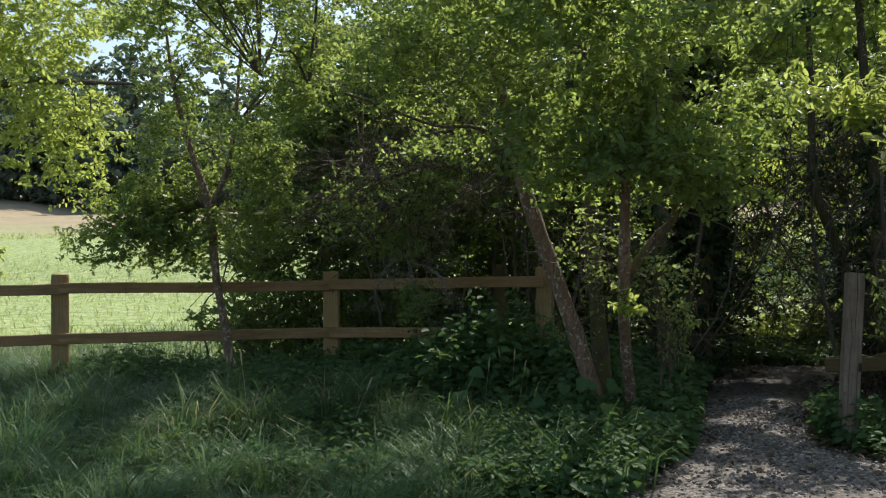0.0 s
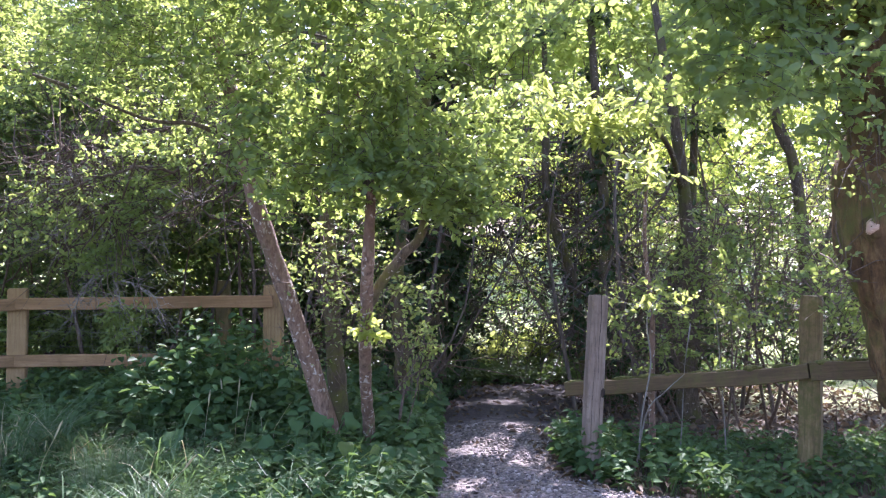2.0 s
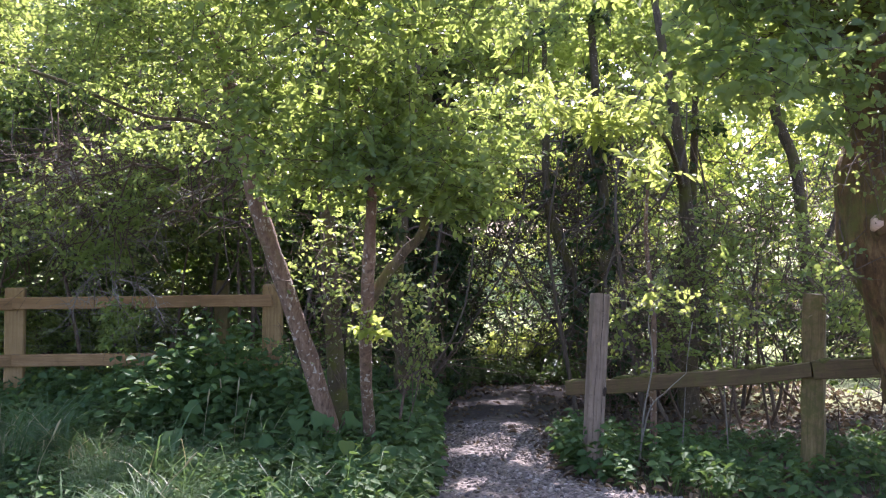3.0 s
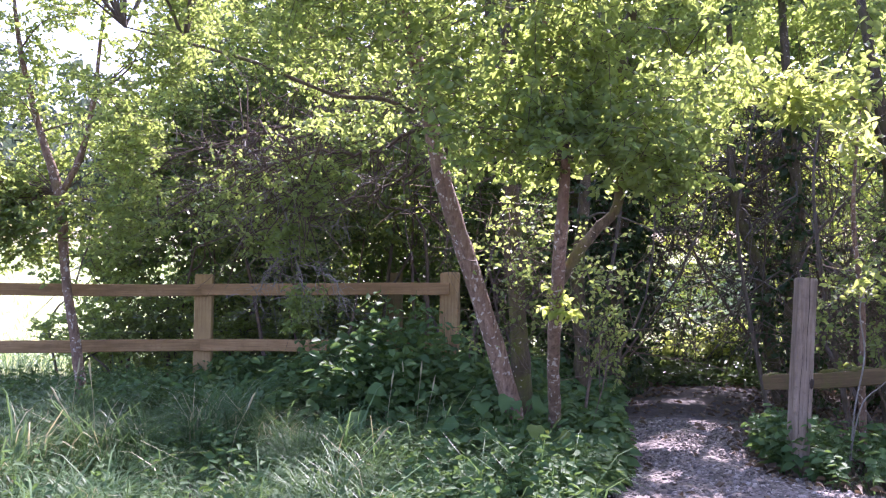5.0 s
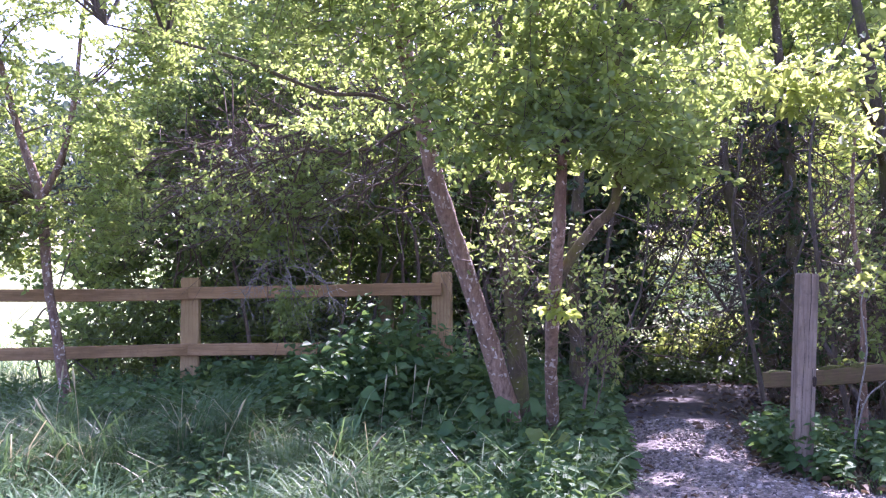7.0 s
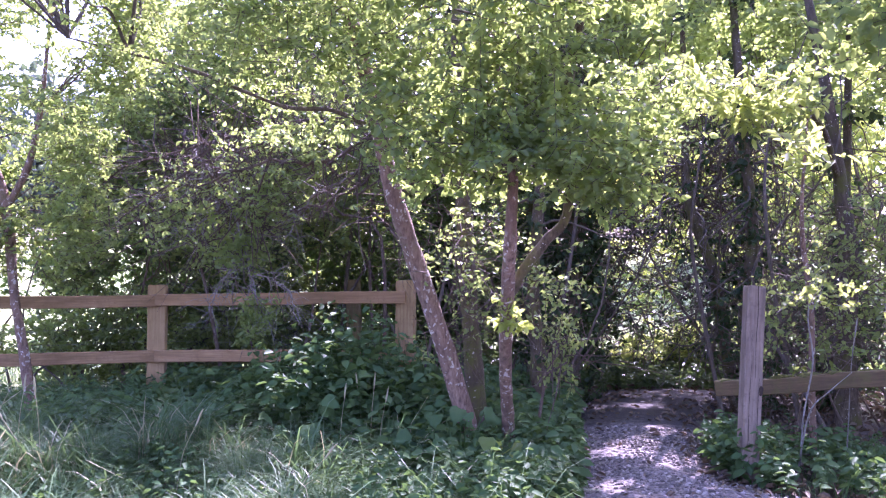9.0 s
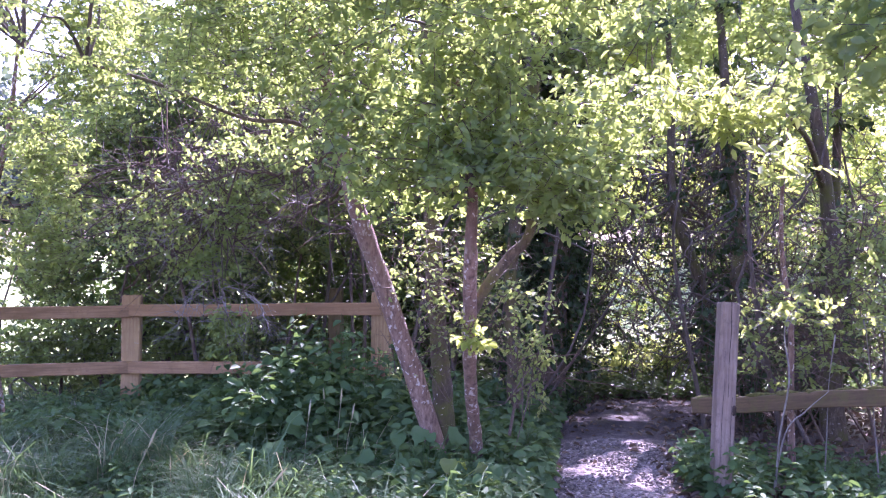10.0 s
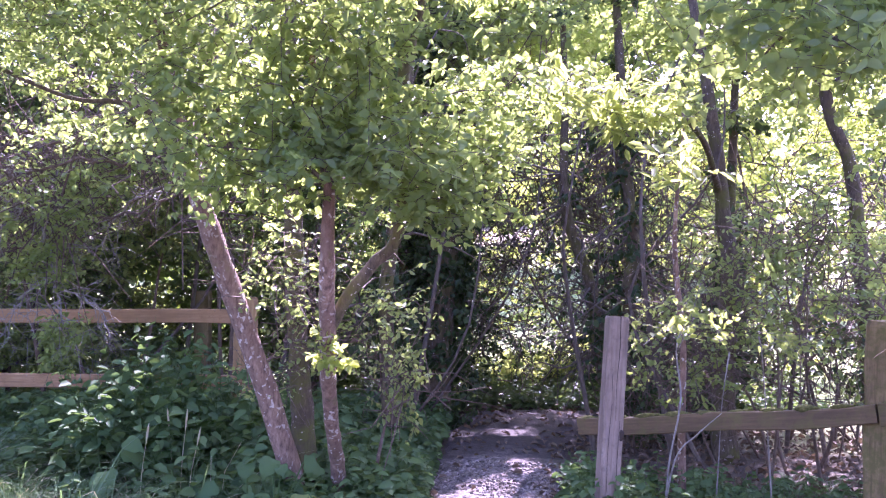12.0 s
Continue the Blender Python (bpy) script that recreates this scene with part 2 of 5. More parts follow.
def wood_material(name, dark, mid, pale, along, green=0.0):
    """Weathered sawn timber with its grain along one axis."""
    m = Nodes(name)
    sc = [1.0, 1.0, 1.0]
    sc[along] = 0.05
    v = m.coords(tuple(sc))
    grain = m.noise(58, 8.0, 0.72, v)
    col = m.ramp(grain, [(0.28, dark), (0.5, mid), (0.74, pale)])
    sc[along] = 0.16
    streak = m.noise(15.0, 5.0, 0.7, m.coords(tuple(sc)))
    col = m.mix(m.ramp(streak, [(0.48, (0.0,) * 3), (0.66, (0.75,) * 3)]), col, dark)
    stain = m.noise(3.5, 4.0, 0.65, m.coords())
    col = m.mix(m.ramp(stain, [(0.42, (0.0,) * 3), (0.72, (0.6,) * 3)]), col, dark)
    spots = m.noise(26.0, 5.0, 0.7, m.coords())
    col = m.mix(m.ramp(spots, [(0.55, (0.0,) * 3), (0.72, (0.7,) * 3)]), col, dark)
    if green:
        col = m.mix(m.ramp(m.noise(11.0, 7.0, 0.75, m.coords()), [(0.58 - 0.18 * green, (0.0,) * 3), (0.75 - 0.2 * green, (0.8,) * 3)]), col, (0.10, 0.10, 0.022))
    tint = m.node("ObjectInfo")
    col = m.mix(m.ramp(tint.outputs["Random"], [(0, (0.0,) * 3), (1, (0.3,) * 3)]), col, mid)
    m.link(col, m.bsdf.inputs["Base Color"])
    m.bsdf.inputs["Roughness"].default_value = 0.85
    m.bump(grain, 0.45, 0.004)
    return m.mat


M_LEAF = leaf_material("leaf_mid", (0.074, 0.128, 0.05), (0.11, 0.178, 0.072), (0.158, 0.228, 0.102), (0.60, 0.72, 0.13), 0.56, 0.40)
# darker copy of the mid leaf: shade put into the leaf colour
M_LEAF_SHADE = leaf_material("leaf_shade", (0.04, 0.08, 0.03), (0.06, 0.115, 0.04), (0.09, 0.155, 0.055), (0.28, 0.40, 0.07), 0.42, 0.4)
# brighter, yellower copy of the mid leaf: sunlight put into the colour
M_LEAF_SUNLIT = leaf_material("leaf_sunlit", (0.085, 0.15, 0.04), (0.13, 0.20, 0.06), (0.18, 0.25, 0.085), (0.80, 0.88, 0.18), 0.6)
# saturated leaf colour that stands in for strong light from behind
M_BACKLIT = leaf_material("leaf_backlit", (0.07, 0.12, 0.03), (0.10, 0.165, 0.04), (0.14, 0.21, 0.055), (0.78, 0.85, 0.14), 0.6)
M_IVY = leaf_material("leaf_ivy", (0.025, 0.045, 0.02), (0.042, 0.07, 0.028), (0.062, 0.098, 0.036), (0.08, 0.14, 0.02), 0.2, 0.5, 1.2, 0.18)
M_WEED = leaf_material("leaf_weed", (0.03, 0.07, 0.03), (0.052, 0.11, 0.042), (0.10, 0.17, 0.062), (0.24, 0.38, 0.07), 0.32, 0.6, 1.2, 0.16)
M_GRASS = leaf_material("grass_blade", (0.022, 0.052, 0.02), (0.05, 0.108, 0.038), (0.125, 0.20, 0.09), (0.24, 0.38, 0.10), 0.30, 0.46, 0.9, 0.2)
M_FIELD = leaf_material("field_blade", (0.20, 0.26, 0.09), (0.28, 0.34, 0.13), (0.40, 0.42, 0.19), (0.58, 0.68, 0.22), 0.5, 0.5, 0.3)
M_STRAW = leaf_material("grass_straw", (0.24, 0.23, 0.12), (0.34, 0.32, 0.18), (0.46, 0.44, 0.28), (0.5, 0.42, 0.2), 0.3, 0.6)
# paler, greyer leaf colour with the distance haze mixed in
M_FAR_HAZE = leaf_material("leaf_far_haze", (0.08, 0.105, 0.085), (0.105, 0.135, 0.105), (0.13, 0.16, 0.12), (0.16, 0.24, 0.05), 0.3, 0.6, 0.1)
M_TWIG = bark_material("twig", (0.065, 0.05, 0.038), (0.125, 0.10, 0.076), (0.20, 0.165, 0.13))
M_TWIG_BROWN = bark_material("twig_brown", (0.07, 0.048, 0.033), (0.14, 0.10, 0.07), (0.25, 0.19, 0.14))
M_TWIG_PALE = bark_material("twig_lichen", (0.14, 0.12, 0.10), (0.26, 0.24, 0.20), (0.42, 0.40, 0.36))
M_BARK = bark_material("bark_lichen", (0.06, 0.036, 0.025), (0.24, 0.15, 0.10), (0.38, 0.265, 0.19), 0.1, 1.0)
M_BARK_DARK = bark_material("bark_dark", (0.04, 0.029, 0.018), (0.11, 0.082, 0.05), (0.21, 0.165, 0.105), 0.5, 0.5)
M_BARK_MOSS = bark_material("bark_moss", (0.028, 0.017, 0.008), (0.16, 0.092, 0.034), (0.31, 0.20, 0.085), 0.55, 0.0, 3.0)
M_RAIL = wood_material("fence_rail_wood", (0.18, 0.105, 0.045), (0.34, 0.205, 0.095), (0.46, 0.30, 0.16), 0)
M_POST = wood_material("fence_post_wood", (0.22, 0.14, 0.06), (0.38, 0.25, 0.115), (0.50, 0.35, 0.18), 2)
M_OLDPOST = wood_material("weathered_post", (0.10, 0.072, 0.052), (0.26, 0.20, 0.15), (0.38, 0.305, 0.235), 2)
M_MOSSPOST = wood_material("mossy_post", (0.08, 0.055, 0.025), (0.23, 0.165, 0.07), (0.34, 0.255, 0.12), 2, 0.8)
M_MOSSRAIL = wood_material("mossy_rail", (0.05, 0.034, 0.016), (0.135, 0.09, 0.042), (0.23, 0.16, 0.08), 0, 0.6)


def ground_material():
    m = Nodes("ground")
    v = m.coords()
    soil = m.ramp(m.noise(9.0, 8.0, 0.7, v), [(0.3, (0.035, 0.028, 0.018)), (0.5, (0.07, 0.055, 0.035)), (0.7, (0.11, 0.09, 0.055))])
    turf = m.ramp(m.noise(5.0, 10.0, 0.85, v), [(0.36, (0.09, 0.15, 0.035)), (0.5, (0.27, 0.33, 0.11)), (0.64, (0.50, 0.50, 0.25))])
    hay = m.ramp(m.noise(0.5, 9.0, 0.75, v), [(0.3, (0.26, 0.21, 0.11)), (0.55, (0.36, 0.28, 0.17)), (0.75, (0.44, 0.36, 0.22))])
    sep = m.node("SeparateXYZ")
    m.link(v, sep.inputs[0])
    add = m.node("Math", operation="MULTIPLY_ADD")
    m.link(m.noise(0.25, 4.0, 0.6, v), add.inputs[0])
    add.inputs[1].default_value = 14.0
    m.link(sep.outputs["Y"], add.inputs[2])
    far = m.node("MapRange", {"From Min": 16.0, "From Max": 20.0})
    m.link(add.outputs[0], far.inputs["Value"])
    dry = m.node("MapRange", {"From Min": 38.0, "From Max": 52.0})
    m.link(add.outputs[0], dry.inputs["Value"])
    col = m.mix(far.outputs[0], soil, m.mix(dry.outputs[0], turf, hay))
    m.link(col, m.bsdf.inputs["Base Color"])
    m.bsdf.inputs["Roughness"].default_value = 0.95
    m.bump(m.noise(14.0, 8.0, 0.7, v), 0.7, 0.03)
    return m.mat


def gravel_material(name, stone):
    m = Nodes(name)
    v = m.coords()
    if stone:
        geo = m.node("NewGeometry")
        col = m.ramp(geo.outputs["Random Per Island"], [(0.0, (0.085, 0.07, 0.06)), (0.35, (0.16, 0.134, 0.11)), (0.8, (0.28, 0.238, 0.20)), (1.0, (0.48, 0.42, 0.37))])
        h = m.noise(120.0, 3.0, 0.6, v)
    else:
        cell = m.node("TexVoronoi", {"Scale": 55.0})
        m.link(v, cell.inputs["Vector"])
        sep = m.node("SeparateColor")
        m.link(cell.outputs["Color"], sep.inputs[0])
        col = m.ramp(sep.outputs[0], [(0.0, (0.062, 0.05, 0.042)), (0.5, (0.14, 0.117, 0.10)), (1.0, (0.29, 0.25, 0.22))])
        dirt = m.ramp(m.noise(1.6, 6.0, 0.65, v), [(0.45, (0.0,) * 3), (0.68, (0.7,) * 3)])
        col = m.mix(dirt, col, (0.13, 0.105, 0.08))
        # far end: brown soil and litter, darkened further for the shade there
        sep2 = m.node("SeparateXYZ")
        m.link(v, sep2.inputs[0])
        far_edge = m.node("Math", operation="MULTIPLY_ADD")
        m.link(m.noise(2.5, 5.0, 0.65, v), far_edge.inputs[0])
        far_edge.inputs[1].default_value = 2.4
        m.link(sep2.outputs["Y"], far_edge.inputs[2])
        far_shade = m.node("MapRange", {"From Min": 8.9, "From Max": 9.7})
        m.link(far_edge.outputs[0], far_shade.inputs["Value"])
        litter = m.ramp(m.noise(24.0, 6.0, 0.7, v), [(0.3, (0.022, 0.016, 0.012)), (0.5, (0.042, 0.033, 0.026)), (0.72, (0.085, 0.068, 0.054))])
        col = m.mix(far_shade.outputs[0], col, litter)
        inv = m.node("Math", operation="SUBTRACT")
        inv.inputs[0].default_value = 1.0
        m.link(cell.outputs["Distance"], inv.inputs[1])
        h = inv.outputs[0]
    m.link(col, m.bsdf.inputs["Base Color"])
    m.bsdf.inputs["Roughness"].default_value = 0.9
    m.bump(h, 0.8, 0.01)
    return m.mat


M_GROUND, M_GRAVEL, M_STONE = ground_material(), gravel_material("gravel_bed", False), gravel_material("gravel_stone", True)
M_LITTER = leaf_material("leaf_litter", (0.06, 0.04, 0.025), (0.11, 0.077, 0.047), (0.20, 0.15, 0.095), (0.3, 0.2, 0.1), 0.15, 0.7)
moss = Nodes("moss")
moss.link(moss.ramp(moss.noise(60.0, 6.0, 0.7, moss.coords()), [(0.35, (0.05, 0.055, 0.012)), (0.55, (0.11, 0.11, 0.025)), (0.75, (0.19, 0.17, 0.05))]), moss.bsdf.inputs["Base Color"])
moss.bsdf.inputs["Roughness"].default_value = 1.0
moss.bump(moss.noise(140.0, 4.0, 0.7, moss.coords()), 1.0, 0.006)
M_MOSS = moss.mat
wire = Nodes("wire_metal")
wire.bsdf.inputs["Base Color"].default_value = (0.2, 0.2, 0.2, 1)
wire.bsdf.inputs["Metallic"].default_value = 0.9
wire.bsdf.inputs["Roughness"].default_value = 0.5
M_WIRE = wire.mat
M_CUT = wood_material("sawn_end", (0.35, 0.22, 0.14), (0.52, 0.36, 0.25), (0.62, 0.47, 0.34), 0)
M_CRACK = wood_material("split_wood", (0.018, 0.012, 0.008), (0.045, 0.03, 0.02), (0.08, 0.055, 0.04), 2)


# ---- ground ----
def rise(x, y):
    """Height of the land: level by the path, a field that climbs beyond the fence."""
    d = np.maximum(0, y - 13.0)
    h = 0.118 * d - 0.00042 * d * d
    bank = 0.16 * np.clip(-(x + 48.0), 0, 40) * np.clip(d / 40, 0, 1)
    return np.where(d > 140, 8.29, h) * np.clip(d / 10, 0, 1) + bank


def build_ground():
    xs = np.concatenate([np.linspace(-900, -60, 22), np.linspace(-56, -10, 24), np.linspace(-9.6, 8, 60), np.linspace(9, 60, 24), np.linspace(70, 900, 20)])
    ys = np.concatenate([np.linspace(-900, -20, 18), np.linspace(-18, -1, 12), np.linspace(-0.8, 14, 52), np.linspace(14.5, 60, 50), np.linspace(64, 160, 30), np.linspace(180, 1500, 20)])
    gx, gy = np.meshgrid(xs, ys, indexing="ij")
    gz = rise(gx, gy)
    for i in range(len(xs)):
        for j in range(len(ys)):
            x, y = xs[i], ys[j]
            if -12 < x < 10 and -5 < y < 16:
                off = min(1, max(0, abs(x - 1.9) - (1.4 if y > 5.5 else 4.6)))
                gz[i, j] -= 0.02
                gz[i, j] += 0.05 * off * noise.noise(Vector((x * 0.9, y * 0.9, 0)))
            elif y > 16:
                gz[i, j] += 0.25 * noise.noise(Vector((x * 0.12, y * 0.12, 5)))
    n, k = len(xs), len(ys)
    i, j = np.meshgrid(np.arange(n - 1), np.arange(k - 1), indexing="ij")
    q = np.stack([i * k + j, (i + 1) * k + j, (i + 1) * k + j + 1, i * k + j + 1], -1).reshape(-1, 4)
    ob = mesh_part("ground", quads_mesh("ground", np.stack([gx, gy, gz], -1).reshape(-1, 3), q), M_GROUND)
    tagged(ob, "bare woodland soil running into a mown sloping field", "ground", kind="structure")


# edges of the gravel: y, left x, right x
EDGE = [(-6.0, -1.5, 6.0), (0.0, -0.4, 5.5), (3.0, 0.35, 4.6), (4.4, 0.68, 3.6), (5.2, 0.82, 2.7), (5.7, 0.95, 2.0), (6.1, 0.98, 1.8), (7.0, 1.03, 1.84), (8.0, 1.06, 2.02), (8.6, 1.09, 2.12), (9.4, 1.15, 2.5),
        (10.1, 1.2, 2.85), (10.6, 1.3, 3.1)]


def edge_at(y):
    e = np.array(EDGE)
    return np.interp(y, e[:, 0], e[:, 1]), np.interp(y, e[:, 0], e[:, 2])


def build_path():
    ys = np.linspace(-6, 10.6, 150)
    rows, cols = [], 18
    for y in ys:
        a, b = edge_at(y)
        a += 0.09 * noise.noise(Vector((3, y * 2.3, 0)))
        b += 0.09 * noise.noise(Vector((9, y * 2.3, 0)))
        for c in range(cols):
            s = c / (cols - 1)
            x = a + (b - a) * s
            z = 0.012 + 0.025 * math.sin(math.pi * s) + 0.012 * noise.noise(Vector((x * 3, y * 3, 2)))
            rows.append((x, y, z if 0 < c < cols - 1 else -0.03))
    i, j = np.meshgrid(np.arange(len(ys) - 1), np.arange(cols - 1), indexing="ij")
    q = np.stack([i * cols + j, i * cols + j + 1, (i + 1) * cols + j + 1, (i + 1) * cols + j], -1).reshape(-1, 4)
    ob = mesh_part("path", quads_mesh("path", rows, q), M_GRAVEL)
    tagged(ob, "pale crushed gravel footpath with leaf litter", "path", kind="structure")
    # loose stones: flattened six-sided lumps
    n = 11000
    y = 2.0 + 5.9 * RNG.random(n) ** 1.3
    a, b = edge_at(y)
    x = a - 0.06 + (b - a + 0.12) * RNG.random(n)
    r = 0.005 + 0.010 * RNG.random(n) ** 2
    s = (x - a) / (b - a)
    z = 0.012 + 0.025 * np.sin(np.pi * np.clip(s, 0, 1)) + 0.3 * r
    ang = RNG.random(n) * 6.28
    shape = Shape()
    ring = [(math.cos(k * math.pi / 2), math.sin(k * math.pi / 2)) for k in range(4)]
    v = np.empty((n, 8, 3))
    for k, (cx, cy) in enumerate(ring):
        for lv, (f, h) in enumerate(((1.0, -0.4), (0.62, 0.55))):
            w = r * f * (0.7 + 0.6 * RNG.random(n))
            v[:, lv * 4 + k, 0] = x + w * (cx * np.cos(ang) - cy * np.sin(ang)) * 1.25
            v[:, lv * 4 + k, 1] = y + w * (cx * np.sin(ang) + cy * np.cos(ang))
            v[:, lv * 4 + k, 2] = z + r * h * (0.7 + 0.6 * RNG.random(n))
    i = np.arange(n)[:, None] * 8
    q = np.stack([i + [0, 1, 5, 4], i + [1, 2, 6, 5], i + [2, 3, 7, 6], i + [3, 0, 4, 7], i + [4, 5, 6, 7]], 1).reshape(-1, 4)
    shape.add(v.reshape(-1, 3), q)
    me = shape.mesh("gravel")
    me.polygons.foreach_set("use_smooth", np.zeros(len(me.polygons), bool))
    tagged(mesh_part("gravel", me, M_STONE), "loose pale grey gravel chippings on the path", "gravel", kind="stuff")


# ---- fences ----
def board(length, height, thick, seed, wave=0.006):
    """A sawn rail along x, its middle at the origin, slightly bowed, with eased edges."""
    bm = bmesh.new()
    cuts = 12
    for i in range(cuts + 1):
        x = (i / cuts - 0.5) * length
        dz = wave * noise.noise(Vector((x * 1.3, seed, 0))) * 2
        dy = wave * noise.noise(Vector((x * 1.1, seed, 7)))
        hh = height * (0.5 + 3.0 * wave * noise.noise(Vector((x * 2, seed, 3))))
        c = 0.006
        ring = [(-thick / 2, -hh + c), (-thick / 2 + c, -hh), (thick / 2 - c, -hh), (thick / 2, -hh + c), (thick / 2, hh - c), (thick / 2 - c, hh), (-thick / 2 + c, hh), (-thick / 2, hh - c)]
        for y, z in ring:
            bm.verts.new((x, y + dy, z + dz))
    bm.verts.ensure_lookup_table()
    for i in range(cuts):
        for k in range(8):
            k2 = (k + 1) % 8
            bm.faces.new([bm.verts[i * 8 + k], bm.verts[i * 8 + k2], bm.verts[i * 8 + 8 + k2], bm.verts[i * 8 + 8 + k]])
    bm.faces.new([bm.verts[k] for k in range(8)][::-1])
    bm.faces.new([bm.verts[cuts * 8 + k] for k in range(8)])
    bmesh.ops.recalc_face_normals(bm, faces=bm.faces)
    return bm_mesh(bm)


def stake(width, depth, height, seed, cap=0.02, rough=0.004):
    """An upright sawn post from below ground to height, with eased edges and a slightly weathered top."""
    bm = bmesh.new()
    levels = [-0.35] + list(np.linspace(0.0, height - cap, 12)) + [height]
    for n, z in enumerate(levels):
        f = 1.0 if n < len(levels) - 1 else 0.90
        c = 0.01
        w, d = width / 2 * f, depth / 2 * f
        for x, y in [(-w + c, -d), (w - c, -d), (w, -d + c), (w, d - c), (w - c, d), (-w + c, d), (-w, d - c), (-w, -d + c)]:
            o = rough * noise.noise(Vector((x * 30, y * 30 + seed, z * 4)))
            top = 0.012 * noise.noise(Vector((x * 25, y * 25, seed))) if n >= len(levels) - 2 else 0
            bm.verts.new((x + o, y + o, z + top))
    bm.verts.ensure_lookup_table()
    for i in range(len(levels) - 1):
        for k in range(8):
            k2 = (k + 1) % 8
            bm.faces.new([bm.verts[i * 8 + k], bm.verts[i * 8 + k2], bm.verts[i * 8 + 8 + k2], bm.verts[i * 8 + 8 + k]])
    bm.faces.new([bm.verts[(len(levels) - 1) * 8 + k] for k in range(8)])
    bmesh.ops.recalc_face_normals(bm, faces=bm.faces)
    return bm_mesh(bm)


def placed(name, me, material, parent, m, label=""):
    """A part whose own frame is m, given in world places."""
    ob = new(name, me)
    me.materials.append(material)
    ob.parent = parent
    ob.matrix_basis = Matrix.Translation(-Vector(parent.location)) @ m
    if label:
        tagged(ob, label)
    return ob


def between(a, b, lift=0.0):
    """Frame with x from a to b, its origin half way."""
    a, b = Vector(a), Vector(b)
    x = (b - a).normalized()
    y = Vector((0, 0, 1)).cross(x).normalized()
    z = x.cross(y)
    m = Matrix((x, y, z)).transposed().to_4x4()
    m.translation = (a + b) / 2 + y * lift
    return m, (b - a).length


def build_left_fence():
    posts = [(-6.95, 5.35, 1.12), (-4.73, 6.85, 1.14), (-2.47, 7.98, 1.15), (-0.32, 7.8, 1.19)]
    fence = thing("rail_fence", "brown sawn timber post and two-rail fence in the undergrowth", "fence", posts[2][:2] + (0,))
    for n, (x, y, h) in enumerate(posts):
        turn = math.degrees(math.atan2(1.45, 2.1))
        placed("post", stake(0.155, 0.10, h, n * 3.1), M_POST, fence, pose(x, y, 0, 0, 0, turn if n < 2 else (12 if n == 2 else -5)))
    for n in range(3):
        a, b = posts[n], posts[n + 1]
        for z, name in ((0.135, "upper"), (0.60, "lower")):
            # rails are nailed to the walker's side of the posts
            m, ln = between((a[0], a[1], a[2] - z), (b[0], b[1], b[2] - z), -0.05 - 0.021)
            placed("rail", board(ln + 0.02 - 0.025 * (n == 1), 0.10, 0.04, n * 5 + z * 10), M_RAIL, fence, m)
        for z in (0.36, 0.48):
            shape = Shape()
            tube(shape, smooth_line([(a[0], a[1], a[2] - z, 0.0009), ((a[0] + b[0]) / 2, (a[1] + b[1]) / 2, (a[2] + b[2]) / 2 - z - 0.02, 0.0009), (b[0], b[1], b[2] - z, 0.0009)], 4), 5)
            mesh_part("wire", shape.mesh(), M_WIRE, fence, "thin galvanised wire")
    back = thing("fence_post", "old round-topped wooden post in the shade of bushes", "post", (-1.1, 9.6, 0))
    placed("shaft", stake(0.14, 0.12, 1.2, 40, 0.05, 0.01), M_MOSSPOST, back, pose(-1.1, 9.6, 0))


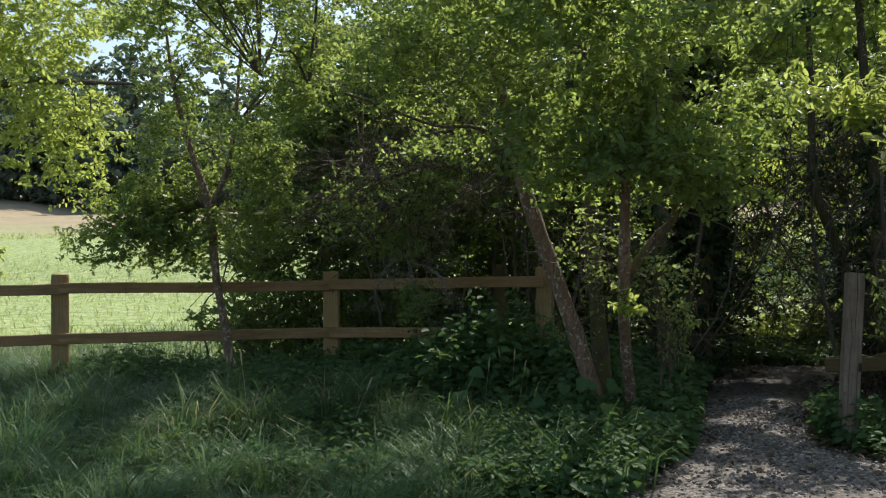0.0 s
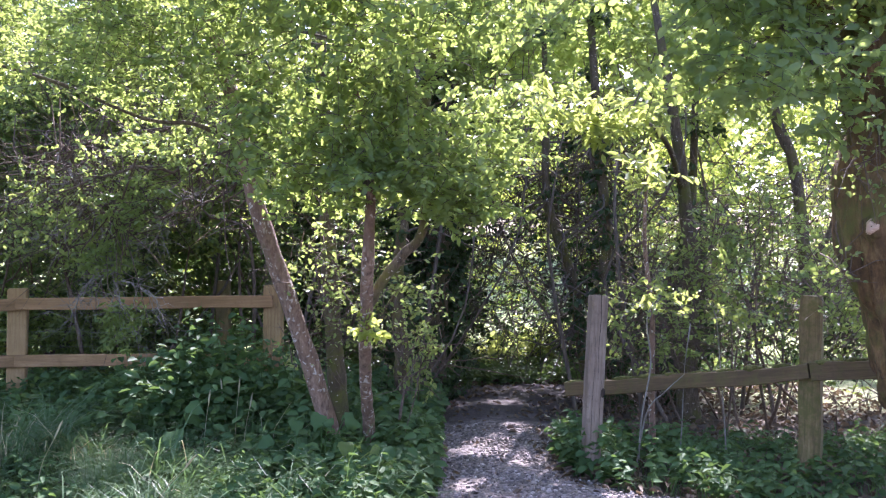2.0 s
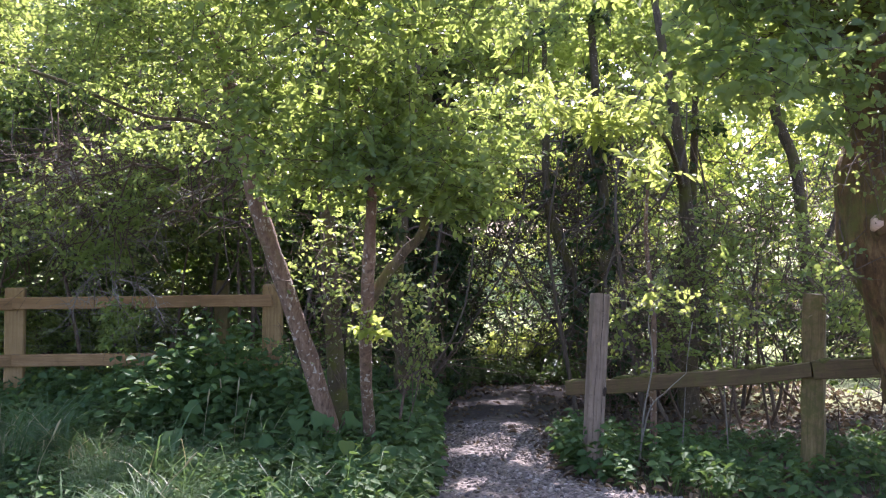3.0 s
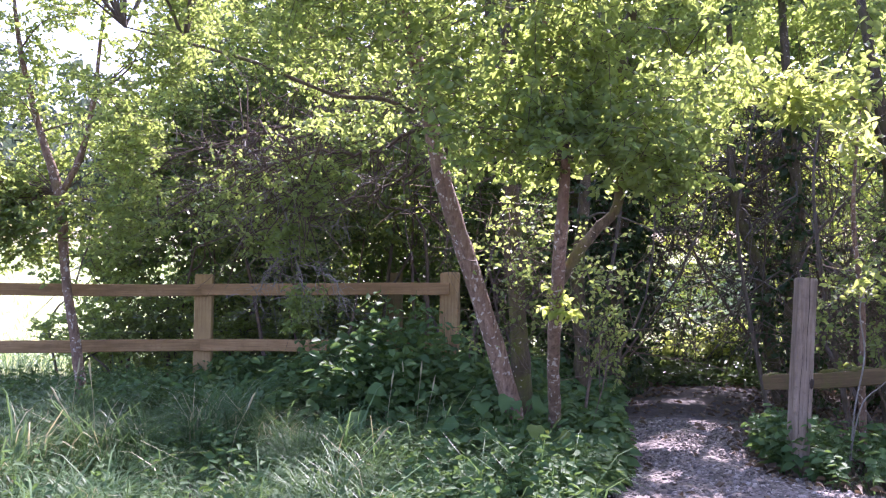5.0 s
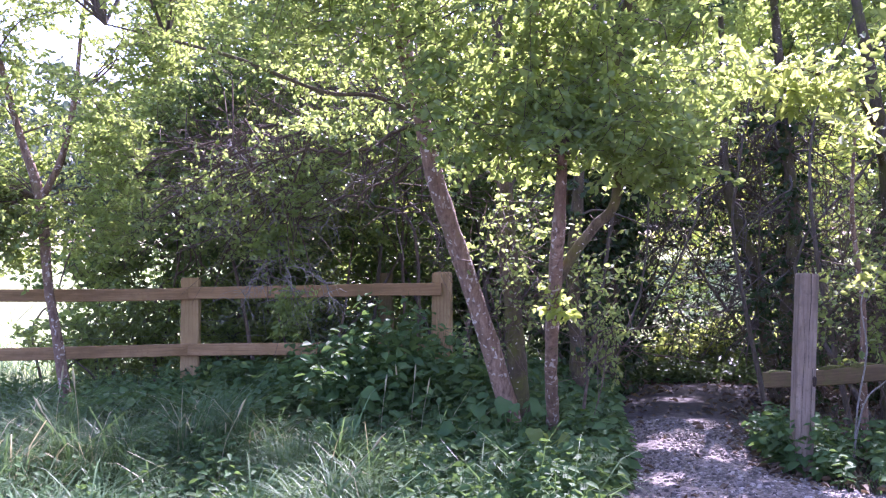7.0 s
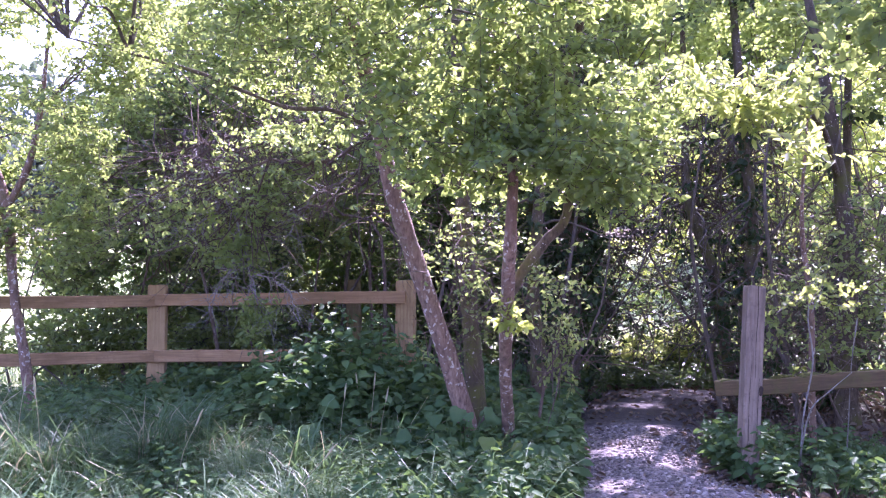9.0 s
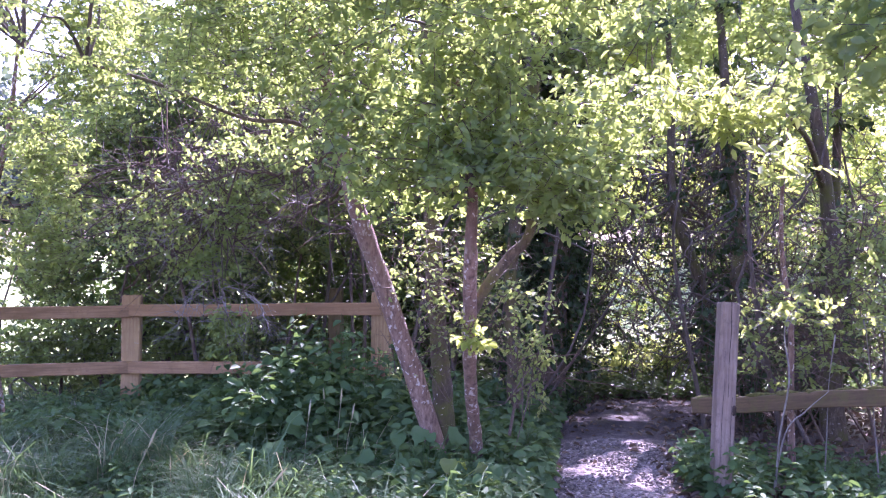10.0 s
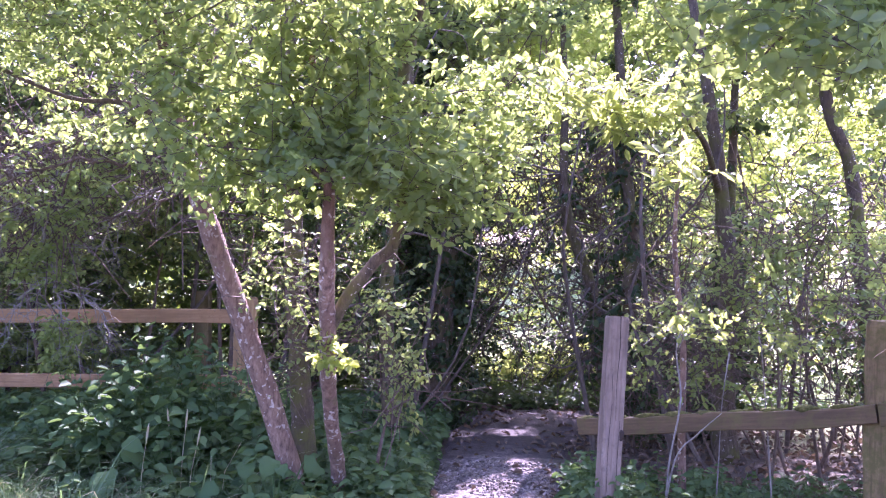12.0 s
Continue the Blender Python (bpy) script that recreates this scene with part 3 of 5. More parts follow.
def build_right_fence():
    gate = thing("gate_post", "weathered grey squared timber post leaning beside the gravel path", "post", (1.95, 6.02, 0))
    tilt = 3.4
    shaft = placed("shaft", stake(0.108, 0.105, 1.165, 11, 0.012, 0.006), M_OLDPOST, gate, pose(1.965, 6.05, 0, -2, tilt, 8))
    # drying cracks down the face and a knot hole, sunk into the wood
    for name, line in (("crack", [(0.004, -0.0525, 1.165, 0.0024), (0.008, -0.053, 1.0, 0.0022), (0.002, -0.0525, 0.8, 0.0016), (0.007, -0.0525, 0.62, 0.001)]),
                       ("crack", [(-0.024, -0.0525, 0.9, 0.001), (-0.02, -0.053, 0.7, 0.0015), (-0.026, -0.0525, 0.45, 0.0015), (-0.022, -0.0525, 0.25, 0.001)]),
                       ("crack", [(0.03, -0.0525, 0.62, 0.001), (0.026, -0.053, 0.4, 0.0014), (0.031, -0.0525, 0.2, 0.001)]),
                       ("knot", [(0.04, -0.051, 0.575, 0.004), (0.043, -0.051, 0.56, 0.012), (0.042, -0.051, 0.53, 0.011), (0.04, -0.051, 0.515, 0.003)])):
        shape = Shape()
        tube(shape, smooth_line(line, 6), 7, 0.35, 0.1, line[0][0] * 50)
        ob = new(name, shape.mesh())
        ob.data.materials.append(M_CRACK)
        ob.parent = shaft
    low = thing("mossy_fence", "old mossy wooden fence with one sagging low rail", "fence", (3.34, 5.95, 0))
    placed("post", stake(0.135, 0.12, 1.17, 23, 0.03, 0.012), M_MOSSPOST, low, pose(3.34, 5.95, 0, 0, 1, -30))
    for a, c, h, seed in (((1.93, 6.78, 0.47), (3.3, 5.86, 0.70), 0.10, 61), ((3.31, 5.85, 0.70), (4.7, 4.9, 0.93), 0.11, 67)):
        m, ln = between(a, c)
        rail = placed("rail", board(ln, h, 0.05, seed, 0.022), M_MOSSRAIL, low, m)
        shape = Shape()
        for k in range(9):
            x0 = (-0.49 + 0.108 * k) * ln
            zz = h * 0.5 - 0.004
            half = ln * (0.035 + 0.025 * RNG.random())
            r = 0.012 + 0.012 * RNG.random()
            tube(shape, smooth_line([(x0 - half * 0.2, 0.004, zz, 0.003), (x0 + half * 0.4, -0.006, zz, r), (x0 + half * 1.2, 0.004, zz, r * 0.8), (x0 + half * 1.9, 0, zz, 0.003)], 5), 9, 0.5, 0.1, k * 2.0)
        me = shape.mesh()
        me.materials.append(M_MOSS)
        cover = new("moss", me)
        cover.parent = rail
        tagged(cover, "olive moss cushions along the top edge", kind="stuff")


# ---- trees ----
def tree(name, label, trunks, blobs, count, bark, leaf, starts, gap=0.45, seed=0.0, per=20, twig=0.3, size=0.038, limb_r=0.011, limbs=26, rough=0.12, droop=0.15, sides=12, up=0.55, aspect=0.62, face=0.45):
    """trunks: lists of (x, y, z, radius); starts: where limbs leave them."""
    root = thing(name, label, "tree", tuple(trunks[0][0][:2]) + (0,))
    for n, line in enumerate(trunks):
        shape = Shape()
        tube(shape, smooth_line(line, 16 if sides > 20 else 8), sides, rough, 0.03, seed + n, line[0][3] * (0.16 if sides > 20 else 0.10))
        mesh_part("trunk" if n == 0 else "stem", shape.mesh(), bark[n] if isinstance(bark, tuple) else bark, root)
    c = in_blobs(blobs, count, gap, 0.75, seed)
    c = c[open_gaps(c)]
    wood, crown = Shape(), Shape()
    ends = c[RNG.choice(len(c), min(limbs, len(c)), replace=False)]
    st = np.array(starts, float)
    for e in ends:
        cost = np.linalg.norm(st - e, axis=1) + np.maximum(0, st[:, 2] - e[2])
        limbs_to(wood, st[np.argmin(cost)], [e], limb_r * (0.5 + 0.7 * RNG.random()), 0.004)
    sprays(crown, wood, c, per, twig, size, droop, up, aspect, True, face)
    tagged(mesh_part("branchwork", wood.mesh(), M_TWIG_BROWN if bark is M_BARK else M_TWIG, root), kind="stuff")
    mesh_part("crown", crown.mesh(), leaf, root)
    return root


def build_trees():
    # leaning lichen-spotted tree in front of the fence
    tree("leaning_tree", "leaning tree with white lichen spots on reddish bark", [
        [(0.36, 6.25, -0.15, 0.075), (0.27, 6.12, 0.42, 0.059), (0.0, 5.86, 1.33, 0.054), (-0.11, 5.75, 1.69, 0.051), (-0.18, 5.7, 2.03, 0.048), (-0.29, 5.7, 2.47, 0.044), (-0.55, 5.75, 3.4, 0.036), (-0.8, 5.9, 4.8, 0.02)],
        [(-0.19, 5.7, 2.06, 0.018), (-0.45, 5.62, 2.17, 0.013), (-0.75, 5.6, 2.2, 0.011), (-1.3, 5.6, 2.42, 0.011), (-2.0, 5.5, 2.6, 0.005)]],
        # several high blobs lie above the view, added to shade the verge grass
        [(-0.9, 5.6, 3.2, 1.5, 1.2, 0.85), (-1.9, 5.8, 3.0, 1.3, 1.0, 0.8), (-0.6, 5.2, 3.9, 1.3, 1.0, 0.3), (-2.6, 6.2, 3.9, 1.3, 1.2, 0.8), (-0.2, 5.2, 2.55, 0.55, 0.5, 0.4), (-0.9, 4.5, 3.25, 1.6, 0.7, 0.4), (-2.3, 4.9, 3.3, 1.2, 0.8, 0.4), (-1.0, 5.9, 2.35, 0.8, 0.6, 0.4), (-0.55, 5.1, 2.65, 0.6, 0.4, 0.38), (-1.4, 5.3, 2.55, 0.8, 0.5, 0.42), (-2.3, 5.8, 2.4, 0.7, 0.5, 0.4)],
        4000, (M_BARK, M_BARK_DARK), M_LEAF, [(-0.29, 5.7, 2.47), (-0.55, 5.75, 3.4), (-0.4, 5.72, 2.9), (-0.75, 5.6, 2.2), (-1.0, 5.6, 2.31), (-1.3, 5.6, 2.42), (-1.65, 5.55, 2.51), (-2.0, 5.5, 2.6), (-0.7, 5.85, 4.3)], 0.48, 1.0)
    # forked slim tree at the path's edge with its low hanging crown
    tree("forked_tree", "slim forked tree with a dense low crown beside the path", [
        [(0.53, 6.34, -0.15, 0.05), (0.55, 6.18, 0.26, 0.042), (0.545, 5.98, 0.5, 0.039), (0.55, 5.65, 0.86, 0.036), (0.575, 5.36, 1.22, 0.037), (0.59, 5.19, 1.48, 0.032), (0.6, 5.1, 1.85, 0.022), (0.5, 5.1, 2.4, 0.014), (0.42, 5.1, 3.0, 0.007)],
        [(0.56, 5.5, 1.08, 0.028), (0.67, 5.42, 1.27, 0.029), (0.78, 5.4, 1.41, 0.028), (0.887, 5.4, 1.55, 0.028), (0.92, 5.4, 1.95, 0.034), (0.90, 5.4, 2.27, 0.03), (1.0, 5.5, 2.9, 0.024), (1.05, 5.6, 4.2, 0.012)],
        [(0.37, 6.36, -0.1, 0.085), (0.34, 6.3, 0.45, 0.068), (0.31, 6.25, 0.92, 0.058), (0.28, 6.25, 1.35, 0.052), (0.22, 6.3, 2.5, 0.04), (0.2, 6.3, 3.5, 0.02)]],
        [(0.5, 4.95, 1.95, 0.72, 0.34, 0.42), (0.95, 5.3, 1.98, 0.5, 0.32, 0.42), (0.3, 5.1, 2.4, 0.8, 0.35, 0.42), (0.9, 5.4, 2.8, 0.8, 0.35, 0.3), (1.3, 5.6, 2.3, 0.4, 0.3, 0.4), (0.3, 5.1, 1.75, 0.4, 0.25, 0.2), (1.1, 5.2, 1.75, 0.35, 0.25, 0.22), (0.75, 4.3, 2.55, 0.85, 0.45, 0.3), (0.1, 4.4, 2.75, 0.7, 0.4, 0.3), (0.48, 4.8, 1.8, 0.36, 0.28, 0.24), (0.85, 4.85, 1.8, 0.42, 0.28, 0.24)],
        1250, (M_BARK, M_BARK_DARK, M_BARK_DARK), M_LEAF, [(0.6, 5.1, 1.75), (0.5, 4.95, 2.5), (0.92, 5.4, 1.95), (0.95, 5.45, 2.6), (0.2, 6.3, 3.2)], 0.22, 4.0, size=0.047)
    # thin sapling in front of the fence
    tree("sapling", "thin forked sapling growing against the fence", [
        [(-3.08, 7.15, -0.15, 0.052), (-3.15, 7.15, 0.45, 0.042), (-3.27, 7.15, 1.1, 0.036), (-3.35, 7.15, 1.75, 0.042), (-3.52, 7.15, 2.25, 0.028), (-3.68, 7.1, 2.9, 0.02), (-3.8, 7.1, 3.7, 0.01)],
        [(-3.35, 7.15, 1.73, 0.03), (-3.18, 7.15, 2.05, 0.027), (-3.05, 7.1, 2.5, 0.02), (-2.98, 7.1, 3.2, 0.012), (-2.8, 7.1, 3.9, 0.006)]],
        [(-3.7, 7.1, 2.15, 0.55, 0.5, 0.5), (-3.95, 7.0, 1.75, 0.42, 0.4, 0.32), (-2.9, 7.1, 2.2, 0.45, 0.4, 0.4), (-3.4, 7.1, 3.4, 0.9, 0.7, 0.35), (-2.5, 7.0, 3.0, 0.5, 0.5, 0.5), (-4.2, 6.7, 1.45, 0.35, 0.3, 0.25), (-3.6, 7.0, 1.6, 0.6, 0.35, 0.25), (-3.9, 7.1, 2.8, 0.5, 0.4, 0.4), (-3.75, 7.2, 1.45, 0.65, 0.35, 0.3), (-3.35, 7.3, 1.95, 0.55, 0.3, 0.4), (-2.85, 7.3, 1.6, 0.4, 0.3, 0.35)],
        2300, M_BARK, M_LEAF, [(-3.35, 7.15, 1.75), (-3.52, 7.15, 2.25), (-3.05, 7.1, 2.5), (-3.68, 7.1, 2.9)], 0.28, 9.0, limb_r=0.009, limbs=40, size=0.04)
    # a bough that reaches in from a tree outside the view
    tree("field_maple", "leafy maple whose low boughs hang over the field edge", [
        [(-7.6, 8.2, -0.2, 0.2), (-7.5, 8.2, 1.5, 0.17), (-7.2, 8.2, 3.0, 0.14), (-6.8, 8.2, 5.0, 0.08)],
        [(-7.2, 8.2, 2.9, 0.08), (-6.2, 7.9, 3.2, 0.05), (-5.2, 7.6, 3.1, 0.03), (-4.3, 7.4, 3.0, 0.012)]],
        [(-5.3, 7.6, 2.35, 0.75, 0.6, 0.75), (-5.9, 7.8, 3.1, 1.2, 0.9, 0.6), (-4.4, 7.6, 3.6, 1.4, 0.8, 0.35), (-6.6, 8.2, 4.4, 1.6, 1.5, 1.0), (-6.3, 7.6, 1.4, 0.5, 0.4, 0.4)],
        2100, M_BARK_DARK, M_LEAF_SUNLIT, [(-7.2, 8.2, 3.0), (-6.2, 7.9, 3.2), (-5.2, 7.6, 3.1), (-6.9, 8.2, 4.6)], 0.45, 12.0, limbs=14, limb_r=0.011, size=0.062, per=14)
    # big mossy tree by the low fence
    tree("mossy_tree", "stout leaning tree with mossy brown furrowed bark", [
        [(4.05, 5.15, -0.2, 0.42), (3.90, 5.12, 0.35, 0.35), (3.68, 5.1, 0.95, 0.32), (3.52, 5.1, 1.5, 0.33), (3.49, 5.1, 2.1, 0.30), (3.5, 5.1, 3.0, 0.27), (3.6, 5.0, 4.4, 0.18), (3.7, 4.9, 6.0, 0.08)],
        [(3.5, 5.1, 1.95, 0.09), (3.25, 5.15, 2.5, 0.07), (2.9, 5.2, 3.0, 0.045), (2.3, 5.2, 3.3, 0.02)]],
        [(3.2, 4.9, 2.75, 0.9, 0.7, 0.5), (2.4, 5.1, 3.05, 0.85, 0.7, 0.5), (4.2, 5.0, 2.7, 0.8, 0.8, 0.6), (3.2, 4.8, 3.6, 1.8, 1.4, 0.4), (1.9, 4.6, 3.6, 0.8, 0.8, 0.5), (2.7, 5.6, 2.45, 0.45, 0.4, 0.3), (2.35, 4.6, 2.4, 0.5, 0.4, 0.28), (2.75, 4.5, 2.25, 0.45, 0.4, 0.3)],
        2700, M_BARK_MOSS, M_LEAF, [(3.6, 5.1, 3.0), (2.9, 5.2, 3.0), (3.25, 5.15, 2.5), (3.7, 5.0, 4.2)], 0.42, 15.0, limb_r=0.04, rough=0.16, sides=56, per=12, size=0.062, up=0.3, face=0.7)
    stub = bpy.data.objects["mossy_tree"]
    shape = Shape()
    tube(shape, smooth_line([(3.42, 5.0, 1.50, 0.14), (3.27, 4.9, 1.55, 0.09), (3.22, 4.86, 1.56, 0.06), (3.19, 4.84, 1.565, 0.02)], 5), 14, 0.5, 0.1, 2.0)
    mesh_part("burr", shape.mesh(), M_BARK_MOSS, stub, "knobbly burr on the trunk")
    shape = Shape()
    tube(shape, smooth_line([(3.215, 4.855, 1.55, 0.035), (3.195, 4.835, 1.555, 0.03), (3.188, 4.828, 1.556, 0.004)], 4), 9, 0.6, 0.2, 5.0)
    mesh_part("cut_face", shape.mesh(), M_CUT, stub, "pale broken branch stub")
    # slim trees of the wood behind
    tree("slim_tree", "slim dark-stemmed tree inside the wood", [
        [(4.45, 8.4, -0.1, 0.07), (4.40, 8.4, 0.8, 0.062), (4.34, 8.4, 1.55, 0.058), (4.25, 8.4, 2.3, 0.05), (4.05, 8.4, 2.9, 0.045), (4.0, 8.5, 4.5, 0.02)],
        [(4.36, 8.4, 1.3, 0.03), (4.62, 8.4, 1.8, 0.026), (4.75, 8.4, 2.6, 0.02), (4.9, 8.5, 3.6, 0.01)]],
        [(4.2, 8.4, 3.5, 1.0, 0.8, 0.7), (5.0, 8.3, 2.8, 0.7, 0.6, 0.6), (3.4, 8.2, 2.7, 0.5, 0.4, 0.35)],
        650, M_BARK_DARK, M_LEAF, [(4.05, 8.4, 2.9), (4.75, 8.4, 2.6), (4.0, 8.5, 4.0)], 0.45, 21.0, limb_r=0.015)
    tree("elder_tree", "elder with drooping sunlit yellow-green leaves", [
        [(3.28, 8.3, -0.1, 0.11), (3.25, 8.3, 0.6, 0.085), (3.3, 8.3, 1.3, 0.075), (3.24, 8.3, 1.9, 0.06), (3.1, 8.2, 2.7, 0.045), (2.7, 8.2, 5.0, 0.012)],
        [(3.2, 8.28, 2.05, 0.03), (2.85, 7.6, 2.4, 0.02), (2.3, 7.0, 2.55, 0.013), (1.6, 6.7, 2.5, 0.005)]],
        [(1.75, 6.75, 2.52, 0.5, 0.3, 0.15), (2.4, 6.0, 1.98, 0.22, 0.2, 0.17), (2.3, 7.0, 2.45, 0.35, 0.3, 0.2)],
        95, M_BARK_DARK, M_LEAF_SUNLIT, [(2.85, 7.6, 2.4), (2.3, 7.0, 2.55), (1.9, 6.85, 2.53)], 0.3, 26.0, per=11, twig=0.34, size=0.088, limb_r=0.007, limbs=7, aspect=0.42, droop=0.35)


def build_ivy_trees():
    """Trunks wrapped in ivy at the back of the path."""
    specs = [
        ("dark ivy-wrapped tree trunk at the edge of the path", [(1.0, 9.75, -0.1, 0.17), (1.04, 9.75, 0.9, 0.15), (1.1, 9.75, 1.8, 0.14), (1.1, 9.7, 3.0, 0.11), (1.0, 9.6, 4.4, 0.04)], 0.3, 900),
        ("leaning ivy-hung stem over the path", [(2.62, 9.3, -0.1, 0.07), (2.48, 9.25, 0.6, 0.06), (2.36, 9.2, 1.3, 0.052), (2.12, 9.1, 2.0, 0.045), (2.1, 9.1, 3.0, 0.03), (2.0, 9.0, 5.2, 0.012)], 0.4, 80),
        ("dark ivy-smothered tree with hanging growth", [(2.75, 8.9, -0.1, 0.075), (2.58, 8.9, 0.7, 0.06), (2.66, 8.9, 1.6, 0.055), (2.58, 8.9, 2.5, 0.045), (2.4, 8.9, 5.2, 0.012)], 0.45, 95),
        ("crooked ivy stem in the thicket", [(0.75, 9.9, -0.1, 0.09), (0.8, 9.9, 0.9, 0.075), (0.7, 9.9, 1.8, 0.07), (0.8, 9.9, 5.2, 0.015)], 0.36, 520),
        ("ivy-covered tree standing in deep shade", [(-0.3, 10.9, -0.1, 0.14), (-0.25, 10.9, 1.2, 0.12), (-0.3, 10.9, 2.6, 0.1), (-0.3, 10.9, 5.4, 0.02)], 0.5, 700),
        ("brown crooked stem in the shade beyond the trunks", [(0.72, 7.6, -0.1, 0.07), (0.74, 7.55, 0.6, 0.06), (0.70, 7.5, 1.1, 0.052), (0.73, 7.5, 1.6, 0.045), (0.9, 7.6, 3.6, 0.015)], 0.2, 60),
        ("thin ivy-grown stem among the brambles", [(3.45, 9.4, -0.1, 0.06), (3.5, 9.4, 0.9, 0.05), (3.62, 9.4, 1.9, 0.045), (3.7, 9.4, 5.0, 0.012)], 0.22, 260)]
    for n, (label, line, spread, count) in enumerate(specs):
        root = thing("ivy_tree", label, "tree", tuple(line[0][:2]) + (0,), "ivy-clad trees at the back")
        shape = Shape()
        ln = smooth_line(line, 6)
        tube(shape, ln, 10, 0.2, 0.05, n * 3.0)
        mesh_part("trunk", shape.mesh(), M_BARK_DARK, root)
        pick = ln[(len(ln) * RNG.random(count) ** (0.6 if n in (1, 2) else 0.95)).astype(int)]
        lumpy = 0.35 + 1.5 * np.abs(np.array([noise.noise(Vector((p[2] * 1.6, n * 5.0, 0))) for p in pick]))
        off = unit(RNG.normal(size=(count, 3)) * np.array([1, 1, 0.3])) * (pick[:, 3] + spread * lumpy * RNG.random(count) ** 1.3)[:, None]
        ivy, vines = Shape(), Shape()
        sprays(ivy, vines, pick[:, :3] + off, 9, 0.26, 0.06, 0.7, 0.25, 0.85)
        mesh_part("ivy", ivy.mesh(), M_IVY, root, "dark evergreen ivy leaves")
        for k in range(44 if n in (1, 2) else 14):
            z = 0.6 + 2.4 * RNG.random()
            j = int(np.argmin(np.abs(ln[:, 2] - z)))
            e = ln[j, :3] + RNG.normal(size=3) * [0.35, 0.25, 0.15] + [0, 0, -0.5 * RNG.random()]
            limbs_to(vines, ln[j, :3], [e], 0.012, 0.003, 0.1, 5)
        tagged(mesh_part("vine_tangle", vines.mesh(), M_TWIG, root, "bare hanging stems"), kind="stuff")


def bush(name, label, blobs, count, leaf, seed, per=12, twig=0.28, size=0.055, twigs=0, gap=0.4, wood=None, stems=8, droop=0.1, up=0.5, gaps=True, twig_len=0.5, twig_r=0.004, aspect=0.62, hang=0.0, stem_r=0.02):
    c = in_blobs(blobs, count, gap, 0.7, seed) if count else np.zeros((0, 3))
    b = np.array(blobs, float)
    mid = b[:, :3].mean(0)
    root = thing(name, label, "bush", (float(mid[0]), float(mid[1]), float(rise(mid[0], mid[1]))))
    bare = Shape()
    for k in range(stems):
        e = b[k % len(b)]
        gx, gy = e[0] + RNG.normal() * e[3] * 0.35, e[1] + RNG.normal() * e[4] * 0.3
        top = e[:3] + RNG.normal(size=3) * e[3:] * 0.45
        pl, pr = edge_at(gy)
        if gy < 10.65 and pl - 0.15 < gx < pr + 0.15:      # nothing grows out of the path
            gx = float(pl) - 0.3 if gx - pl < pr - gx else float(pr) + 0.3
        foot = (gx, gy + 0.25, e[2] + hang) if hang else (gx, gy, float(rise(gx, gy)) - 0.05)
        limbs_to(bare, foot, [top], (0.012 if hang else stem_r) * (0.6 + 0.6 * RNG.random()), 0.005, 0.05, 6)
    if twigs:
        t = in_blobs(blobs, twigs, gap, 0.6, seed + 5)
        twig_mass(bare, t[open_gaps(t)], twig_len, twig_r)
    if len(c):
        crown = Shape()
        sprays(crown, bare, c, per, twig, size, droop, up, aspect, gaps)
        mesh_part("foliage", crown.mesh(), leaf, root)
    tagged(mesh_part("woody_tangle", bare.mesh(), wood or M_TWIG, root), kind="stuff")
    return root


def crooked_bough(name, label, lines, bark, blobs, leaves, leaf):
    """Kinked branches with short kinked side twigs and some leafy sprays."""
    root = thing(name, label, "branch", tuple(lines[0][0][:3]))
    for line in lines:
        ln = smooth_line(line, 7)
        ln[1:-1, :3] += RNG.normal(size=(len(ln) - 2, 3)) * 0.012
        shape, small = Shape(), Shape()
        ln[:, 3] *= 0.8
        tube(shape, ln, 6, 0.25, 0.05, line[0][0])
        for k in range(2, len(ln) - 1):
            for _ in range(2):
                p, r = ln[k, :3], max(0.0022, ln[k, 3] * 0.5)
                for _ in range(2):
                    d = unit(RNG.normal(size=3) + unit(ln[k + 1, :3] - ln[k, :3]) * 0.9 + np.array([0, 0, -0.25]))
                    step = 0.06 + 0.11 * RNG.random()
                    q = p + d * step
                    w = q + unit(d + RNG.normal(size=3) * 0.7) * step
                    tube(small, np.array([(*p, r), (*q, r * 0.75), (*w, r * 0.4)]), 4)
                    p, r = q, r * 0.75
        limb = mesh_part("branch", shape.mesh(), bark, root)
        tagged(mesh_part("twig_growth", small.mesh(), bark, limb), kind="stuff")
    crown = Shape()
    c = in_blobs(blobs, leaves, 0.1, 0.4, 3.0)
    sprays(crown, None, c, 9, 0.2, 0.042, 0.25)
    mesh_part("foliage", crown.mesh(), leaf, root)


